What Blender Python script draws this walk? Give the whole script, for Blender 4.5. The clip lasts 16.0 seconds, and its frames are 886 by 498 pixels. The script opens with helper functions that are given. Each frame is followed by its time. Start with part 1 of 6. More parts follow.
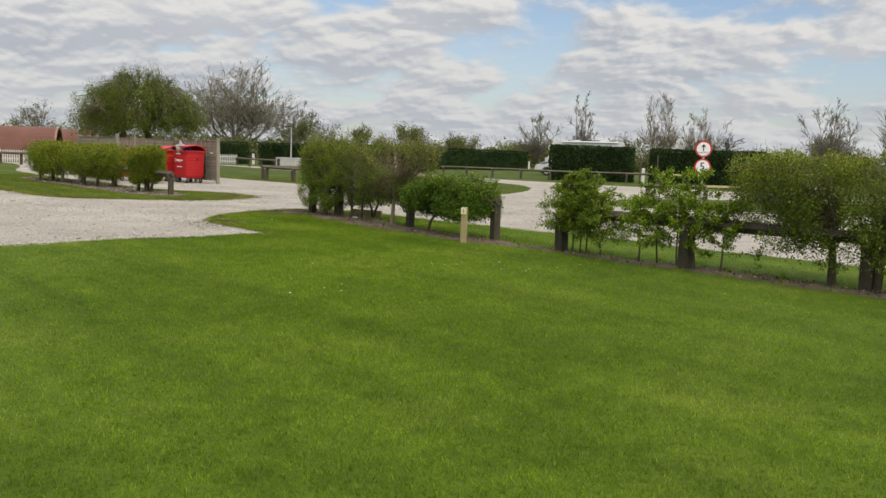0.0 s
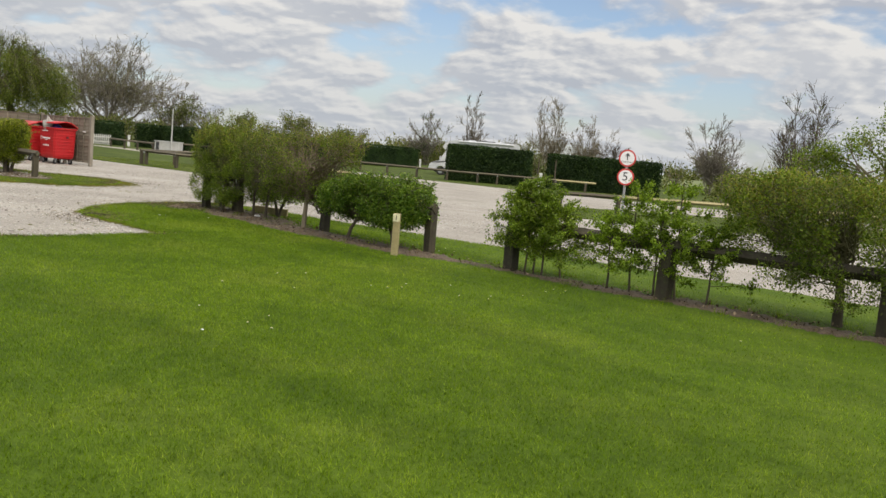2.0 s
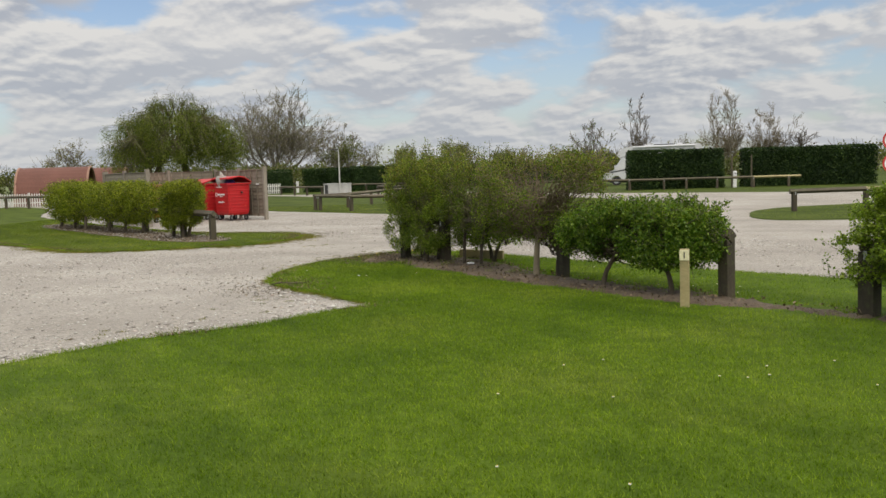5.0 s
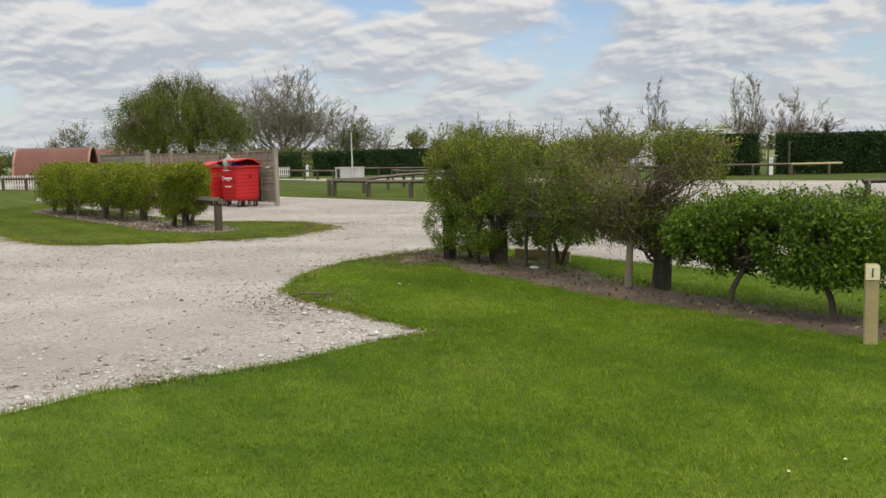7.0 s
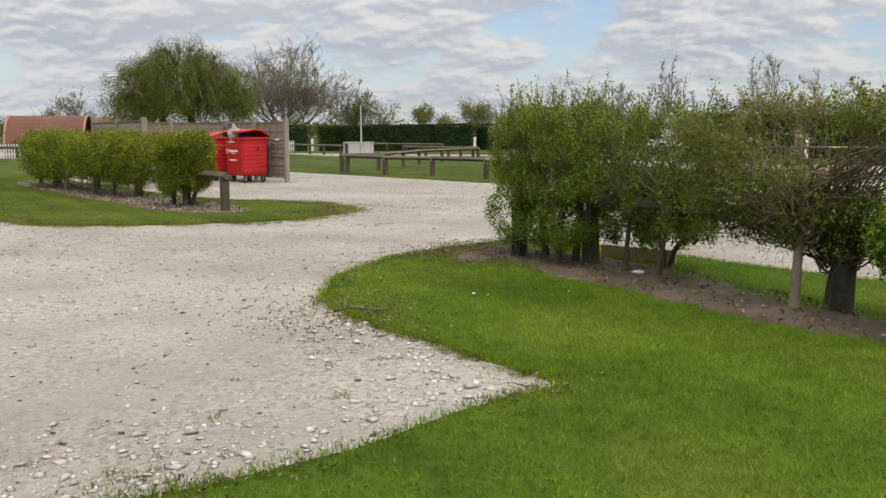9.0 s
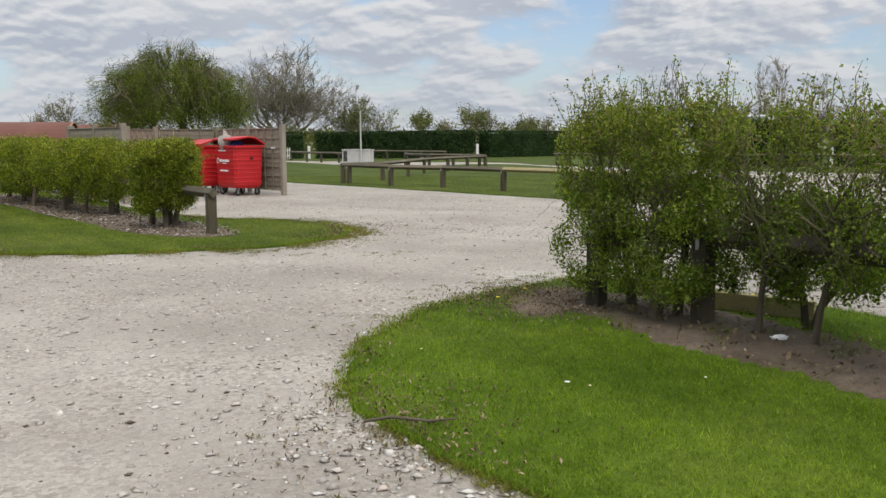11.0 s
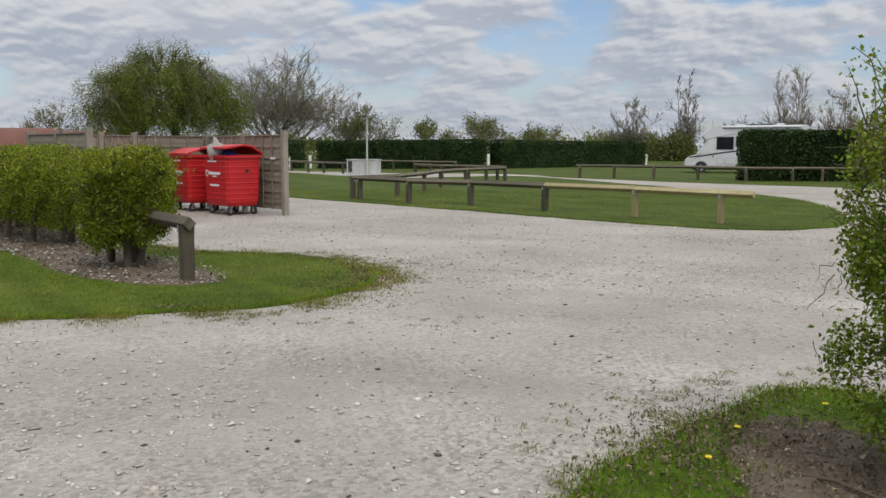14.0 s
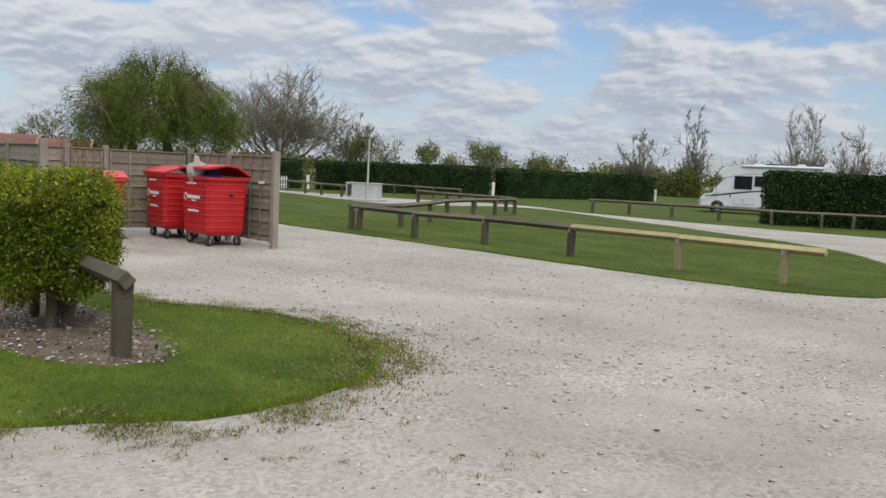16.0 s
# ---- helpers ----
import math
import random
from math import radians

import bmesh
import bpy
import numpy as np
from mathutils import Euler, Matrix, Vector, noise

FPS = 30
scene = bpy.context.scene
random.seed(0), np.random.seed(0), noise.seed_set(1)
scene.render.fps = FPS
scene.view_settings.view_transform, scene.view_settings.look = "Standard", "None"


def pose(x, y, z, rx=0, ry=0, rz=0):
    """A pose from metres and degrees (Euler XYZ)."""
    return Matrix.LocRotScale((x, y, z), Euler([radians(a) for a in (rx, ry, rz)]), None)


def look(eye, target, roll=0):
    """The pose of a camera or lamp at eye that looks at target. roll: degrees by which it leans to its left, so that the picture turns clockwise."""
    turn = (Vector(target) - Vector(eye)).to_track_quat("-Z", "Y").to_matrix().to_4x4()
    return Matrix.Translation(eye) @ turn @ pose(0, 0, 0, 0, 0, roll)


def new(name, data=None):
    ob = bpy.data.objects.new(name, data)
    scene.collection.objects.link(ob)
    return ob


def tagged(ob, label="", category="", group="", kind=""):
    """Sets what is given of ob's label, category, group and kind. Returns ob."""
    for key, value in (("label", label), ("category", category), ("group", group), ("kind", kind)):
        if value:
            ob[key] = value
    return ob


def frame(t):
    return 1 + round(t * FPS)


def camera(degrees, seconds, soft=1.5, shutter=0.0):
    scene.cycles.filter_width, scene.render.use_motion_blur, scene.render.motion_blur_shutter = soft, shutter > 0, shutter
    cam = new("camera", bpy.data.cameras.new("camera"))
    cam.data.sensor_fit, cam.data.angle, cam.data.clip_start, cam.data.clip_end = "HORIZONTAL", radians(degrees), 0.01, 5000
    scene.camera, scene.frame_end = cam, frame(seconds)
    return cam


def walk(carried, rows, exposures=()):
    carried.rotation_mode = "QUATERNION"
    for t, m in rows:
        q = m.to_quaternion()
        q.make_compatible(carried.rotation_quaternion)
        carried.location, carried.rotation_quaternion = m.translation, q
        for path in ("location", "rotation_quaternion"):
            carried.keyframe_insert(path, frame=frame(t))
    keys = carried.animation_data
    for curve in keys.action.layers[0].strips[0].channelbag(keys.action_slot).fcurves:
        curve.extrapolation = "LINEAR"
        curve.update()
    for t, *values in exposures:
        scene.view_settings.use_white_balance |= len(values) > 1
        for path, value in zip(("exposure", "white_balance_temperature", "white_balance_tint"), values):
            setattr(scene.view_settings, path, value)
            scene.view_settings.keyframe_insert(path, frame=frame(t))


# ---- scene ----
cam = camera(53.4, 16.0)
PATH = [
    (0, (0.981, -0.194, 1.612), (0.874, 1.791, 1.396), 1.8),
    (0.5, (0.682, 0.34, 1.587), (0.587, 2.32, 1.322), 2.5),
    (1, (0.455, 0.893, 1.596), (0.403, 2.885, 1.424), 2.5),
    (1.5, (0.223, 1.52, 1.594), (0.297, 3.509, 1.399), 4.0),
    (2, (0.087, 2.144, 1.598), (0.255, 4.126, 1.388), 5.0),
    (2.5, (-0.149, 2.71, 1.612), (0.013, 4.692, 1.398), 5.0),
    (3, (-0.269, 3.325, 1.593), (-0.216, 5.314, 1.395), 4.1),
    (3.5, (-0.49, 3.908, 1.601), (-0.515, 5.9, 1.427), 3.8),
    (4, (-0.7, 4.515, 1.597), (-0.783, 6.508, 1.459), 3.0),
    (4.5, (-0.928, 5.161, 1.607), (-1.107, 7.149, 1.476), -1.1),
    (4.7, (-1.048, 5.386, 1.614), (-1.245, 7.37, 1.462), -1.7),
    (6.8, (-2.067, 8.164, 1.601), (-2.278, 10.14, 1.377), -1.7),
    (7, (-2.177, 8.423, 1.601), (-2.391, 10.4, 1.388), -1.3),
    (7.5, (-2.39, 9.068, 1.56), (-2.602, 11.043, 1.331), -0.5),
    (8, (-2.707, 9.736, 1.53), (-2.919, 11.707, 1.271), -0.4),
    (8.5, (-3.01, 10.407, 1.5), (-3.221, 12.378, 1.235), -0.2),
    (9, (-3.304, 11.058, 1.511), (-3.515, 13.03, 1.248), -0.2),
    (9.2, (-3.411, 11.286, 1.521), (-3.628, 13.257, 1.26), -0.3),
    (11.5, (-4.25, 14.371, 1.543), (-4.432, 16.347, 1.295), -0.2),
    (12, (-4.423, 15.028, 1.524), (-4.556, 17.008, 1.275), 0.4),
    (12.5, (-4.687, 15.583, 1.564), (-4.877, 17.562, 1.351), 0.2),
    (13, (-4.884, 16.278, 1.52), (-5.047, 18.262, 1.325), 0.5),
    (13.5, (-5.126, 16.963, 1.54), (-5.298, 18.945, 1.339), -0.2),
    (14, (-5.306, 17.615, 1.555), (-5.502, 19.592, 1.327), 0.1),
    (14.5, (-5.418, 18.331, 1.558), (-5.615, 20.305, 1.3), 0.1),
    (15, (-5.635, 19.034, 1.602), (-5.818, 21.003, 1.305), 0.6),
    (15.5, (-5.768, 19.712, 1.631), (-5.932, 21.682, 1.324), 1.0),
    (16, (-5.919, 20.375, 1.704), (-6.106, 22.358, 1.529), 2.7),
]
walk(cam, [(t, look(eye, target, roll)) for t, eye, target, roll in PATH],
     [(0.0, 0.0, 7270, 10), (1.5, 0.06, 7270, 10), (3.8, 0.08, 7270, 10), (4.5, -0.08, 7270, 10), (7.0, 0.03, 7130, 10), (9.0, 0.04, 7130, 10), (11.3, -0.03, 6800, 10), (12.5, -0.07, 6680, 10), (13.8, -0.19, 6680, 10), (15.3, -0.15, 6760, 10), (16.0, -0.08, 6600, 10)])
# lamps, sky and exposure
SUN_ELEV, SUN_AZ = 50.0, 152.0     # degrees; azimuth clockwise from +y
sun_data = bpy.data.lights.new("sun", "SUN")
sun_data.energy, sun_data.angle, sun_data.color = 1.9, radians(38), (1.0, 0.95, 0.88)
sun = new("sun", sun_data)
_az, _el = radians(SUN_AZ), radians(SUN_ELEV)
SUN_DIR = Vector((math.sin(_az) * math.cos(_el), math.cos(_az) * math.cos(_el), math.sin(_el)))
sun.matrix_world = look((40 * SUN_DIR.x, 40 * SUN_DIR.y, 40 * SUN_DIR.z), (0, 0, 0))

world = bpy.data.worlds.new("world")
scene.world = world
world.use_nodes = True
wn, wl = world.node_tree.nodes, world.node_tree.links
wn.clear()


def wnode(kind, **values):
    n = wn.new(kind)
    for k, v in values.items():
        n.inputs[k].default_value = v
    return n


def wmath(op, a, b=0.0, clamp=False):
    n = wn.new("ShaderNodeMath")
    n.operation, n.use_clamp = op, clamp
    for i, v in enumerate((a, b)):
        if isinstance(v, (int, float)):
            n.inputs[i].default_value = v
        else:
            wl.new(v, n.inputs[i])
    return n.outputs[0]


sky = wn.new("ShaderNodeTexSky")
sky.sky_type, sky.sun_disc = "NISHITA", False
sky.sun_elevation, sky.sun_rotation = _el, _az
coord = wn.new("ShaderNodeTexCoord")
split = wn.new("ShaderNodeSeparateXYZ")
wl.new(coord.outputs["Generated"], split.inputs[0])
up = wmath("ADD", wmath("MAXIMUM", split.outputs[2], 0.0), 0.30)
flat = wn.new("ShaderNodeCombineXYZ")
wl.new(wmath("DIVIDE", split.outputs[0], up), flat.inputs[0])
wl.new(wmath("DIVIDE", split.outputs[1], up), flat.inputs[1])


def cloud_noise(shift, scale, detail, rough):
    m = wn.new("ShaderNodeMapping")
    m.inputs["Location"].default_value = shift
    wl.new(flat.outputs[0], m.inputs[0])
    n = wnode("ShaderNodeTexNoise", Scale=scale, Detail=detail, Roughness=rough, Distortion=0.12)
    wl.new(m.outputs[0], n.inputs["Vector"])
    return n.outputs[0]


def wramp(value, stops):
    r = wn.new("ShaderNodeValToRGB")
    while len(r.color_ramp.elements) < len(stops):
        r.color_ramp.elements.new(0.5)
    for e, (p, c) in zip(r.color_ramp.elements, stops):
        e.position, e.color = p, (*c, 1)
    wl.new(value, r.inputs[0])
    return r.outputs[0]


def wmix(f, a, b):
    m = wn.new("ShaderNodeMix")
    m.data_type = "RGBA"
    wl.new(f, m.inputs[0])
    for i, v in ((6, a), (7, b)):
        if isinstance(v, tuple):
            m.inputs[i].default_value = (*v, 1)
        else:
            wl.new(v, m.inputs[i])
    return m.outputs[2]


cover = cloud_noise((3.1, 1.7, 0), 3.3, 8.0, 0.5)
cover_lit = cloud_noise((3.11, 1.672, 0), 3.3, 8.0, 0.5)
mask = wramp(cover, [(0.37, (0, 0, 0)), (0.48, (1, 1, 1))])
# thick cores are grey, thin sunward rims are white
shade = wramp(wmath("ADD", wmath("SUBTRACT", cover, cover_lit), 0.5), [(0.47, (0.0, 0.0, 0.0)), (0.55, (1, 1, 1))])
core = wramp(cloud_noise((9.4, 4.2, 0), 2.0, 5.0, 0.5), [(0.36, (0, 0, 0)), (0.64, (1, 1, 1))])
cloud_lit = wmix(core, (4.4, 5.0, 6.2), (5.75, 6.25, 7.2))
cloud_col = wmix(shade, cloud_lit, (8.0, 8.3, 8.8))
haze = wramp(split.outputs[2], [(0.0, (1, 1, 1)), (0.16, (0, 0, 0))])
blue = wn.new("ShaderNodeMix")
blue.data_type, blue.blend_type = "RGBA", "MULTIPLY"
blue.inputs[0].default_value = 1.0
blue.inputs[7].default_value = (1.15, 1.22, 1.4, 1)
wl.new(sky.outputs[0], blue.inputs[6])
# a clouded sky is brighter overhead than along the horizon
zenith = wramp(split.outputs[2], [(0.0, (0.92, 0.92, 0.92)), (0.30, (1.0, 1.0, 1.0)), (0.75, (2.9, 2.85, 2.7))])
lift = wn.new("ShaderNodeMix")
lift.data_type, lift.blend_type = "RGBA", "MULTIPLY"
lift.inputs[0].default_value = 1.0
wl.new(cloud_col, lift.inputs[6])
wl.new(zenith, lift.inputs[7])
cloud_col = lift.outputs[2]
sky_col = wmix(wmath("MULTIPLY", mask, 0.96), blue.outputs[2], cloud_col)
sky_out = wmix(wmath("MULTIPLY", haze, 0.45), sky_col, (4.9, 5.65, 6.8))
back = wn.new("ShaderNodeBackground")
back.inputs["Strength"].default_value = 0.095
wl.new(sky_out, back.inputs[0])
out = wn.new("ShaderNodeOutputWorld")
wl.new(back.outputs[0], out.inputs[0])

# ---------------------------------------------------------------- materials


def tree_of(name):
    m = bpy.data.materials.new(name)
    m.use_nodes = True
    return m, m.node_tree.nodes, m.node_tree.links, m.node_tree.nodes["Principled BSDF"]


def noise_node(ns, ls, scale, detail=4.0, rough=0.55, coords="Object", stretch=(1, 1, 1), turn=0.0):
    if coords == "World":
        c = ns.new("ShaderNodeNewGeometry").outputs["Position"]
    else:
        c = ns.new("ShaderNodeTexCoord").outputs["Object"]
    mp = ns.new("ShaderNodeMapping")
    if turn:
        mp.vector_type = "TEXTURE"
        stretch = tuple(1 / s for s in stretch)
    mp.inputs["Scale"].default_value = stretch
    mp.inputs["Rotation"].default_value = (0, 0, radians(turn))
    ls.new(c, mp.inputs[0])
    n = ns.new("ShaderNodeTexNoise")
    n.inputs["Scale"].default_value, n.inputs["Detail"].default_value, n.inputs["Roughness"].default_value = scale, detail, rough
    ls.new(mp.outputs[0], n.inputs["Vector"])
    return n.outputs[0]


def ramp(ns, ls, value, stops):
    r = ns.new("ShaderNodeValToRGB")
    while len(r.color_ramp.elements) < len(stops):
        r.color_ramp.elements.new(0.5)
    for e, (p, c) in zip(r.color_ramp.elements, stops):
        e.position, e.color = p, (*c, 1) if len(c) == 3 else c
    ls.new(value, r.inputs[0])
    return r.outputs[0]


def blend(ns, ls, f, a, b, mode="MIX"):
    m = ns.new("ShaderNodeMix")
    m.data_type, m.blend_type = "RGBA", mode
    for i, v in ((0, f), (6, a), (7, b)):
        if isinstance(v, (int, float)):
            m.inputs[i].default_value = v
        elif isinstance(v, tuple):
            m.inputs[i].default_value = (*v, 1)
        else:
            ls.new(v, m.inputs[i])
    return m.outputs[2]


def bump(ns, ls, height, bsdf, strength, dist):
    b = ns.new("ShaderNodeBump")
    b.inputs["Strength"].default_value, b.inputs["Distance"].default_value = strength, dist
    ls.new(height, b.inputs["Height"])
    ls.new(b.outputs[0], bsdf.inputs["Normal"])


def solid(name, c1, c2, scale=3.0, fine=40.0, rough=0.7, metal=0.0, strength=0.25, dist=0.004, stretch=(1, 1, 1), spread=0.0, dirt=None, coat=0.0):
    """A two-scale surface: broad colour change, fine grain and relief, and a change from piece to piece."""
    m, ns, ls, b = tree_of(name)
    broad = ramp(ns, ls, noise_node(ns, ls, scale, 5, 0.6, stretch=stretch), [(0.3, (0, 0, 0)), (0.7, (1, 1, 1))])
    grain = noise_node(ns, ls, fine, 4, 0.65, stretch=stretch)
    col = blend(ns, ls, broad, c1, c2)
    col = blend(ns, ls, 0.35, col, ramp(ns, ls, grain, [(0.25, (0.45, 0.45, 0.45)), (0.75, (1.5, 1.5, 1.5))]), "MULTIPLY")
    if spread:
        info = ns.new("ShaderNodeObjectInfo").outputs["Random"]
        col = blend(ns, ls, 1.0, col, ramp(ns, ls, info, [(0, (1 - spread,) * 3), (1, (1 + spread,) * 3)]), "MULTIPLY")
    if dirt:
        spots = ramp(ns, ls, noise_node(ns, ls, scale * 2.3, 8, 0.7), [(0.52, (0, 0, 0)), (0.72, (0.8, 0.8, 0.8))])
        col = blend(ns, ls, spots, col, dirt)
    ls.new(col, b.inputs["Base Color"])
    b.inputs["Roughness"].default_value, b.inputs["Metallic"].default_value = rough, metal
    b.inputs["Coat Weight"].default_value = coat
    bump(ns, ls, grain, b, strength, dist)
    return m


def leafy(name, c1, c2, c3, gloss=0.45, through_light=0.42, patch=1.5):
    """Leaf colour by leaf and by patch, with light passing through."""
    m, ns, ls, b = tree_of(name)
    rnd = ns.new("ShaderNodeNewGeometry").outputs["Random Per Island"]
    col = ramp(ns, ls, rnd, [(0.0, tuple(0.6 * v for v in c1)), (0.3, c1), (0.65, c2), (1.0, tuple(1.12 * v for v in c3))])
    broad = ramp(ns, ls, noise_node(ns, ls, patch, 3, 0.5, "World"), [(0.3, (0.62, 0.66, 0.6)), (0.7, (1.25, 1.2, 1.1))])
    col = blend(ns, ls, 1.0, col, broad, "MULTIPLY")
    ls.new(col, b.inputs["Base Color"])
    b.inputs["Roughness"].default_value, b.inputs["Specular IOR Level"].default_value = gloss, 0.2
    t = ns.new("ShaderNodeBsdfTranslucent")
    ls.new(blend(ns, ls, 1.0, col, (1.3, 1.35, 0.7), "MULTIPLY"), t.inputs[0])
    mix = ns.new("ShaderNodeMixShader")
    mix.inputs[0].default_value = through_light
    ls.new(b.outputs[0], mix.inputs[1])
    ls.new(t.outputs[0], mix.inputs[2])
    ls.new(mix.outputs[0], ns["Material Output"].inputs[0])
    return m


def lawn_colour(ns, ls, dark, mid, light):
    """Mown turf: soft stripes along the mowing line, patches and fine mottling."""
    stripe = noise_node(ns, ls, 1.0, 2, 0.5, "World", (1.5, 0.16, 1), 42)
    patch = noise_node(ns, ls, 0.55, 5, 0.6, "World")
    fine = noise_node(ns, ls, 22.0, 3, 0.65, "World")
    clump = noise_node(ns, ls, 4.5, 4, 0.6, "World")
    col = ramp(ns, ls, patch, [(0.30, dark), (0.5, mid), (0.72, light)])
    col = blend(ns, ls, 1.0, col, ramp(ns, ls, stripe, [(0.35, (0.85, 0.87, 0.84)), (0.65, (1.19, 1.15, 1.19))]), "MULTIPLY")
    col = blend(ns, ls, 0.7, col, ramp(ns, ls, clump, [(0.3, (0.72, 0.76, 0.7)), (0.7, (1.3, 1.24, 1.25))]), "MULTIPLY")
    return blend(ns, ls, 0.55, col, ramp(ns, ls, fine, [(0.25, (0.55, 0.6, 0.55)), (0.75, (1.45, 1.4, 1.4))]), "MULTIPLY"), fine


G_DARK, G_MID, G_LIGHT = (0.068, 0.121, 0.009), (0.093, 0.152, 0.012), (0.130, 0.182, 0.024)


def make_turf(name="turf", tones=None):
    m, ns, ls, b = tree_of(name)
    col, fine = lawn_colour(ns, ls, *(tones or (G_DARK, G_MID, G_LIGHT)))
    col = blend(ns, ls, 1.0, col, (0.66, 0.68, 0.66), "MULTIPLY")
    ls.new(col, b.inputs["Base Color"])
    b.inputs["Roughness"].default_value, b.inputs["Specular IOR Level"].default_value = 0.85, 0.1
    bump(ns, ls, fine, b, 0.6, 0.03)
    return m


def make_blade(name="grass_blade", tones=None):
    m, ns, ls, b = tree_of(name)
    col, fine = lawn_colour(ns, ls, *(tones or (G_DARK, G_MID, G_LIGHT)))
    rnd = ns.new("ShaderNodeNewGeometry").outputs["Random Per Island"]
    col = blend(ns, ls, 1.0, col, ramp(ns, ls, rnd, [(0.0, (0.80, 0.86, 0.75)), (0.65, (1.55, 1.48, 1.35)), (0.93, (2.1, 1.85, 1.9)), (1.0, (3.0, 2.3, 3.2))]), "MULTIPLY")
    ls.new(col, b.inputs["Base Color"])
    b.inputs["Roughness"].default_value, b.inputs["Specular IOR Level"].default_value = 0.5, 0.12
    t = ns.new("ShaderNodeBsdfTranslucent")
    ls.new(blend(ns, ls, 1.0, col, (1.2, 1.3, 0.6), "MULTIPLY"), t.inputs[0])
    mix = ns.new("ShaderNodeMixShader")
    mix.inputs[0].default_value = 0.5
    ls.new(b.outputs[0], mix.inputs[1])
    ls.new(t.outputs[0], mix.inputs[2])
    ls.new(mix.outputs[0], ns["Material Output"].inputs[0])
    return m


def make_gravel():
    m, ns, ls, b = tree_of("limestone_gravel")
    geo = ns.new("ShaderNodeNewGeometry").outputs["Position"]
    vor = ns.new("ShaderNodeTexVoronoi")
    vor.inputs["Scale"].default_value = 34.0
    ls.new(geo, vor.inputs["Vector"])
    vor2 = ns.new("ShaderNodeTexVoronoi")
    vor2.inputs["Scale"].default_value = 95.0
    ls.new(geo, vor2.inputs["Vector"])
    broad = noise_node(ns, ls, 0.35, 6, 0.62, "World")
    track = noise_node(ns, ls, 0.9, 3, 0.5, "World", (1.0, 0.22, 1), 70)
    fine = noise_node(ns, ls, 70.0, 4, 0.7, "World")
    stony = ramp(ns, ls, noise_node(ns, ls, 0.8, 5, 0.6, "World"), [(0.42, (0, 0, 0)), (0.62, (1, 1, 1))])
    col = ramp(ns, ls, broad, [(0.28, (0.246, 0.223, 0.192)), (0.5, (0.313, 0.287, 0.251)), (0.72, (0.392, 0.364, 0.324))])
    col = blend(ns, ls, 0.35, col, ramp(ns, ls, track, [(0.35, (0.8, 0.78, 0.76)), (0.65, (1.16, 1.16, 1.16))]), "MULTIPLY")
    cell = ramp(ns, ls, vor.outputs["Color"], [(0.1, (0.60, 0.585, 0.56)), (0.55, (1.07, 1.07, 1.07)), (1.0, (1.42, 1.41, 1.39))])
    col = blend(ns, ls, blend(ns, ls, stony, (0.3, 0.3, 0.3), (0.8, 0.8, 0.8)), col, cell, "MULTIPLY")
    col = blend(ns, ls, 0.6, col, ramp(ns, ls, fine, [(0.25, (0.6, 0.6, 0.6)), (0.75, (1.35, 1.35, 1.35))]), "MULTIPLY")
    dirt = ramp(ns, ls, noise_node(ns, ls, 2.6, 8, 0.72, "World"), [(0.63, (0, 0, 0)), (0.78, (0.38, 0.37, 0.36))])
    col = blend(ns, ls, dirt, col, (0.20, 0.165, 0.12))
    ls.new(col, b.inputs["Base Color"])
    b.inputs["Roughness"].default_value = 0.92
    h = blend(ns, ls, 0.5, vor.outputs["Distance"], vor2.outputs["Distance"])
    h = blend(ns, ls, 0.4, h, fine)
    bump(ns, ls, h, b, 0.7, 0.02)
    return m


def make_stones():
    m, ns, ls, b = tree_of("stone_chip")
    rnd = ns.new("ShaderNodeNewGeometry").outputs["Random Per Island"]
    col = ramp(ns, ls, rnd, [(0.0, (0.30, 0.275, 0.25)), (0.25, (0.39, 0.36, 0.325)), (0.7, (0.50, 0.47, 0.425)), (0.9, (0.60, 0.58, 0.54)), (1.0, (0.48, 0.40, 0.34))])
    fine = noise_node(ns, ls, 90, 3, 0.6)
    col = blend(ns, ls, 0.5, col, ramp(ns, ls, fine, [(0.25, (0.6, 0.6, 0.6)), (0.75, (1.3, 1.3, 1.3))]), "MULTIPLY")
    ls.new(col, b.inputs["Base Color"])
    b.inputs["Roughness"].default_value = 0.9
    return m


def make_soil():
    m, ns, ls, b = tree_of("soil")
    a = noise_node(ns, ls, 2.2, 8, 0.65, "World")
    f = noise_node(ns, ls, 38, 5, 0.7, "World")
    col = ramp(ns, ls, a, [(0.3, (0.080, 0.057, 0.037)), (0.55, (0.135, 0.100, 0.068)), (0.75, (0.205, 0.163, 0.120))])
    col = blend(ns, ls, 0.7, col, ramp(ns, ls, f, [(0.25, (0.45, 0.45, 0.45)), (0.75, (1.5, 1.5, 1.5))]), "MULTIPLY")
    ls.new(col, b.inputs["Base Color"])
    b.inputs["Roughness"].default_value = 0.95
    bump(ns, ls, f, b, 0.9, 0.03)
    return m


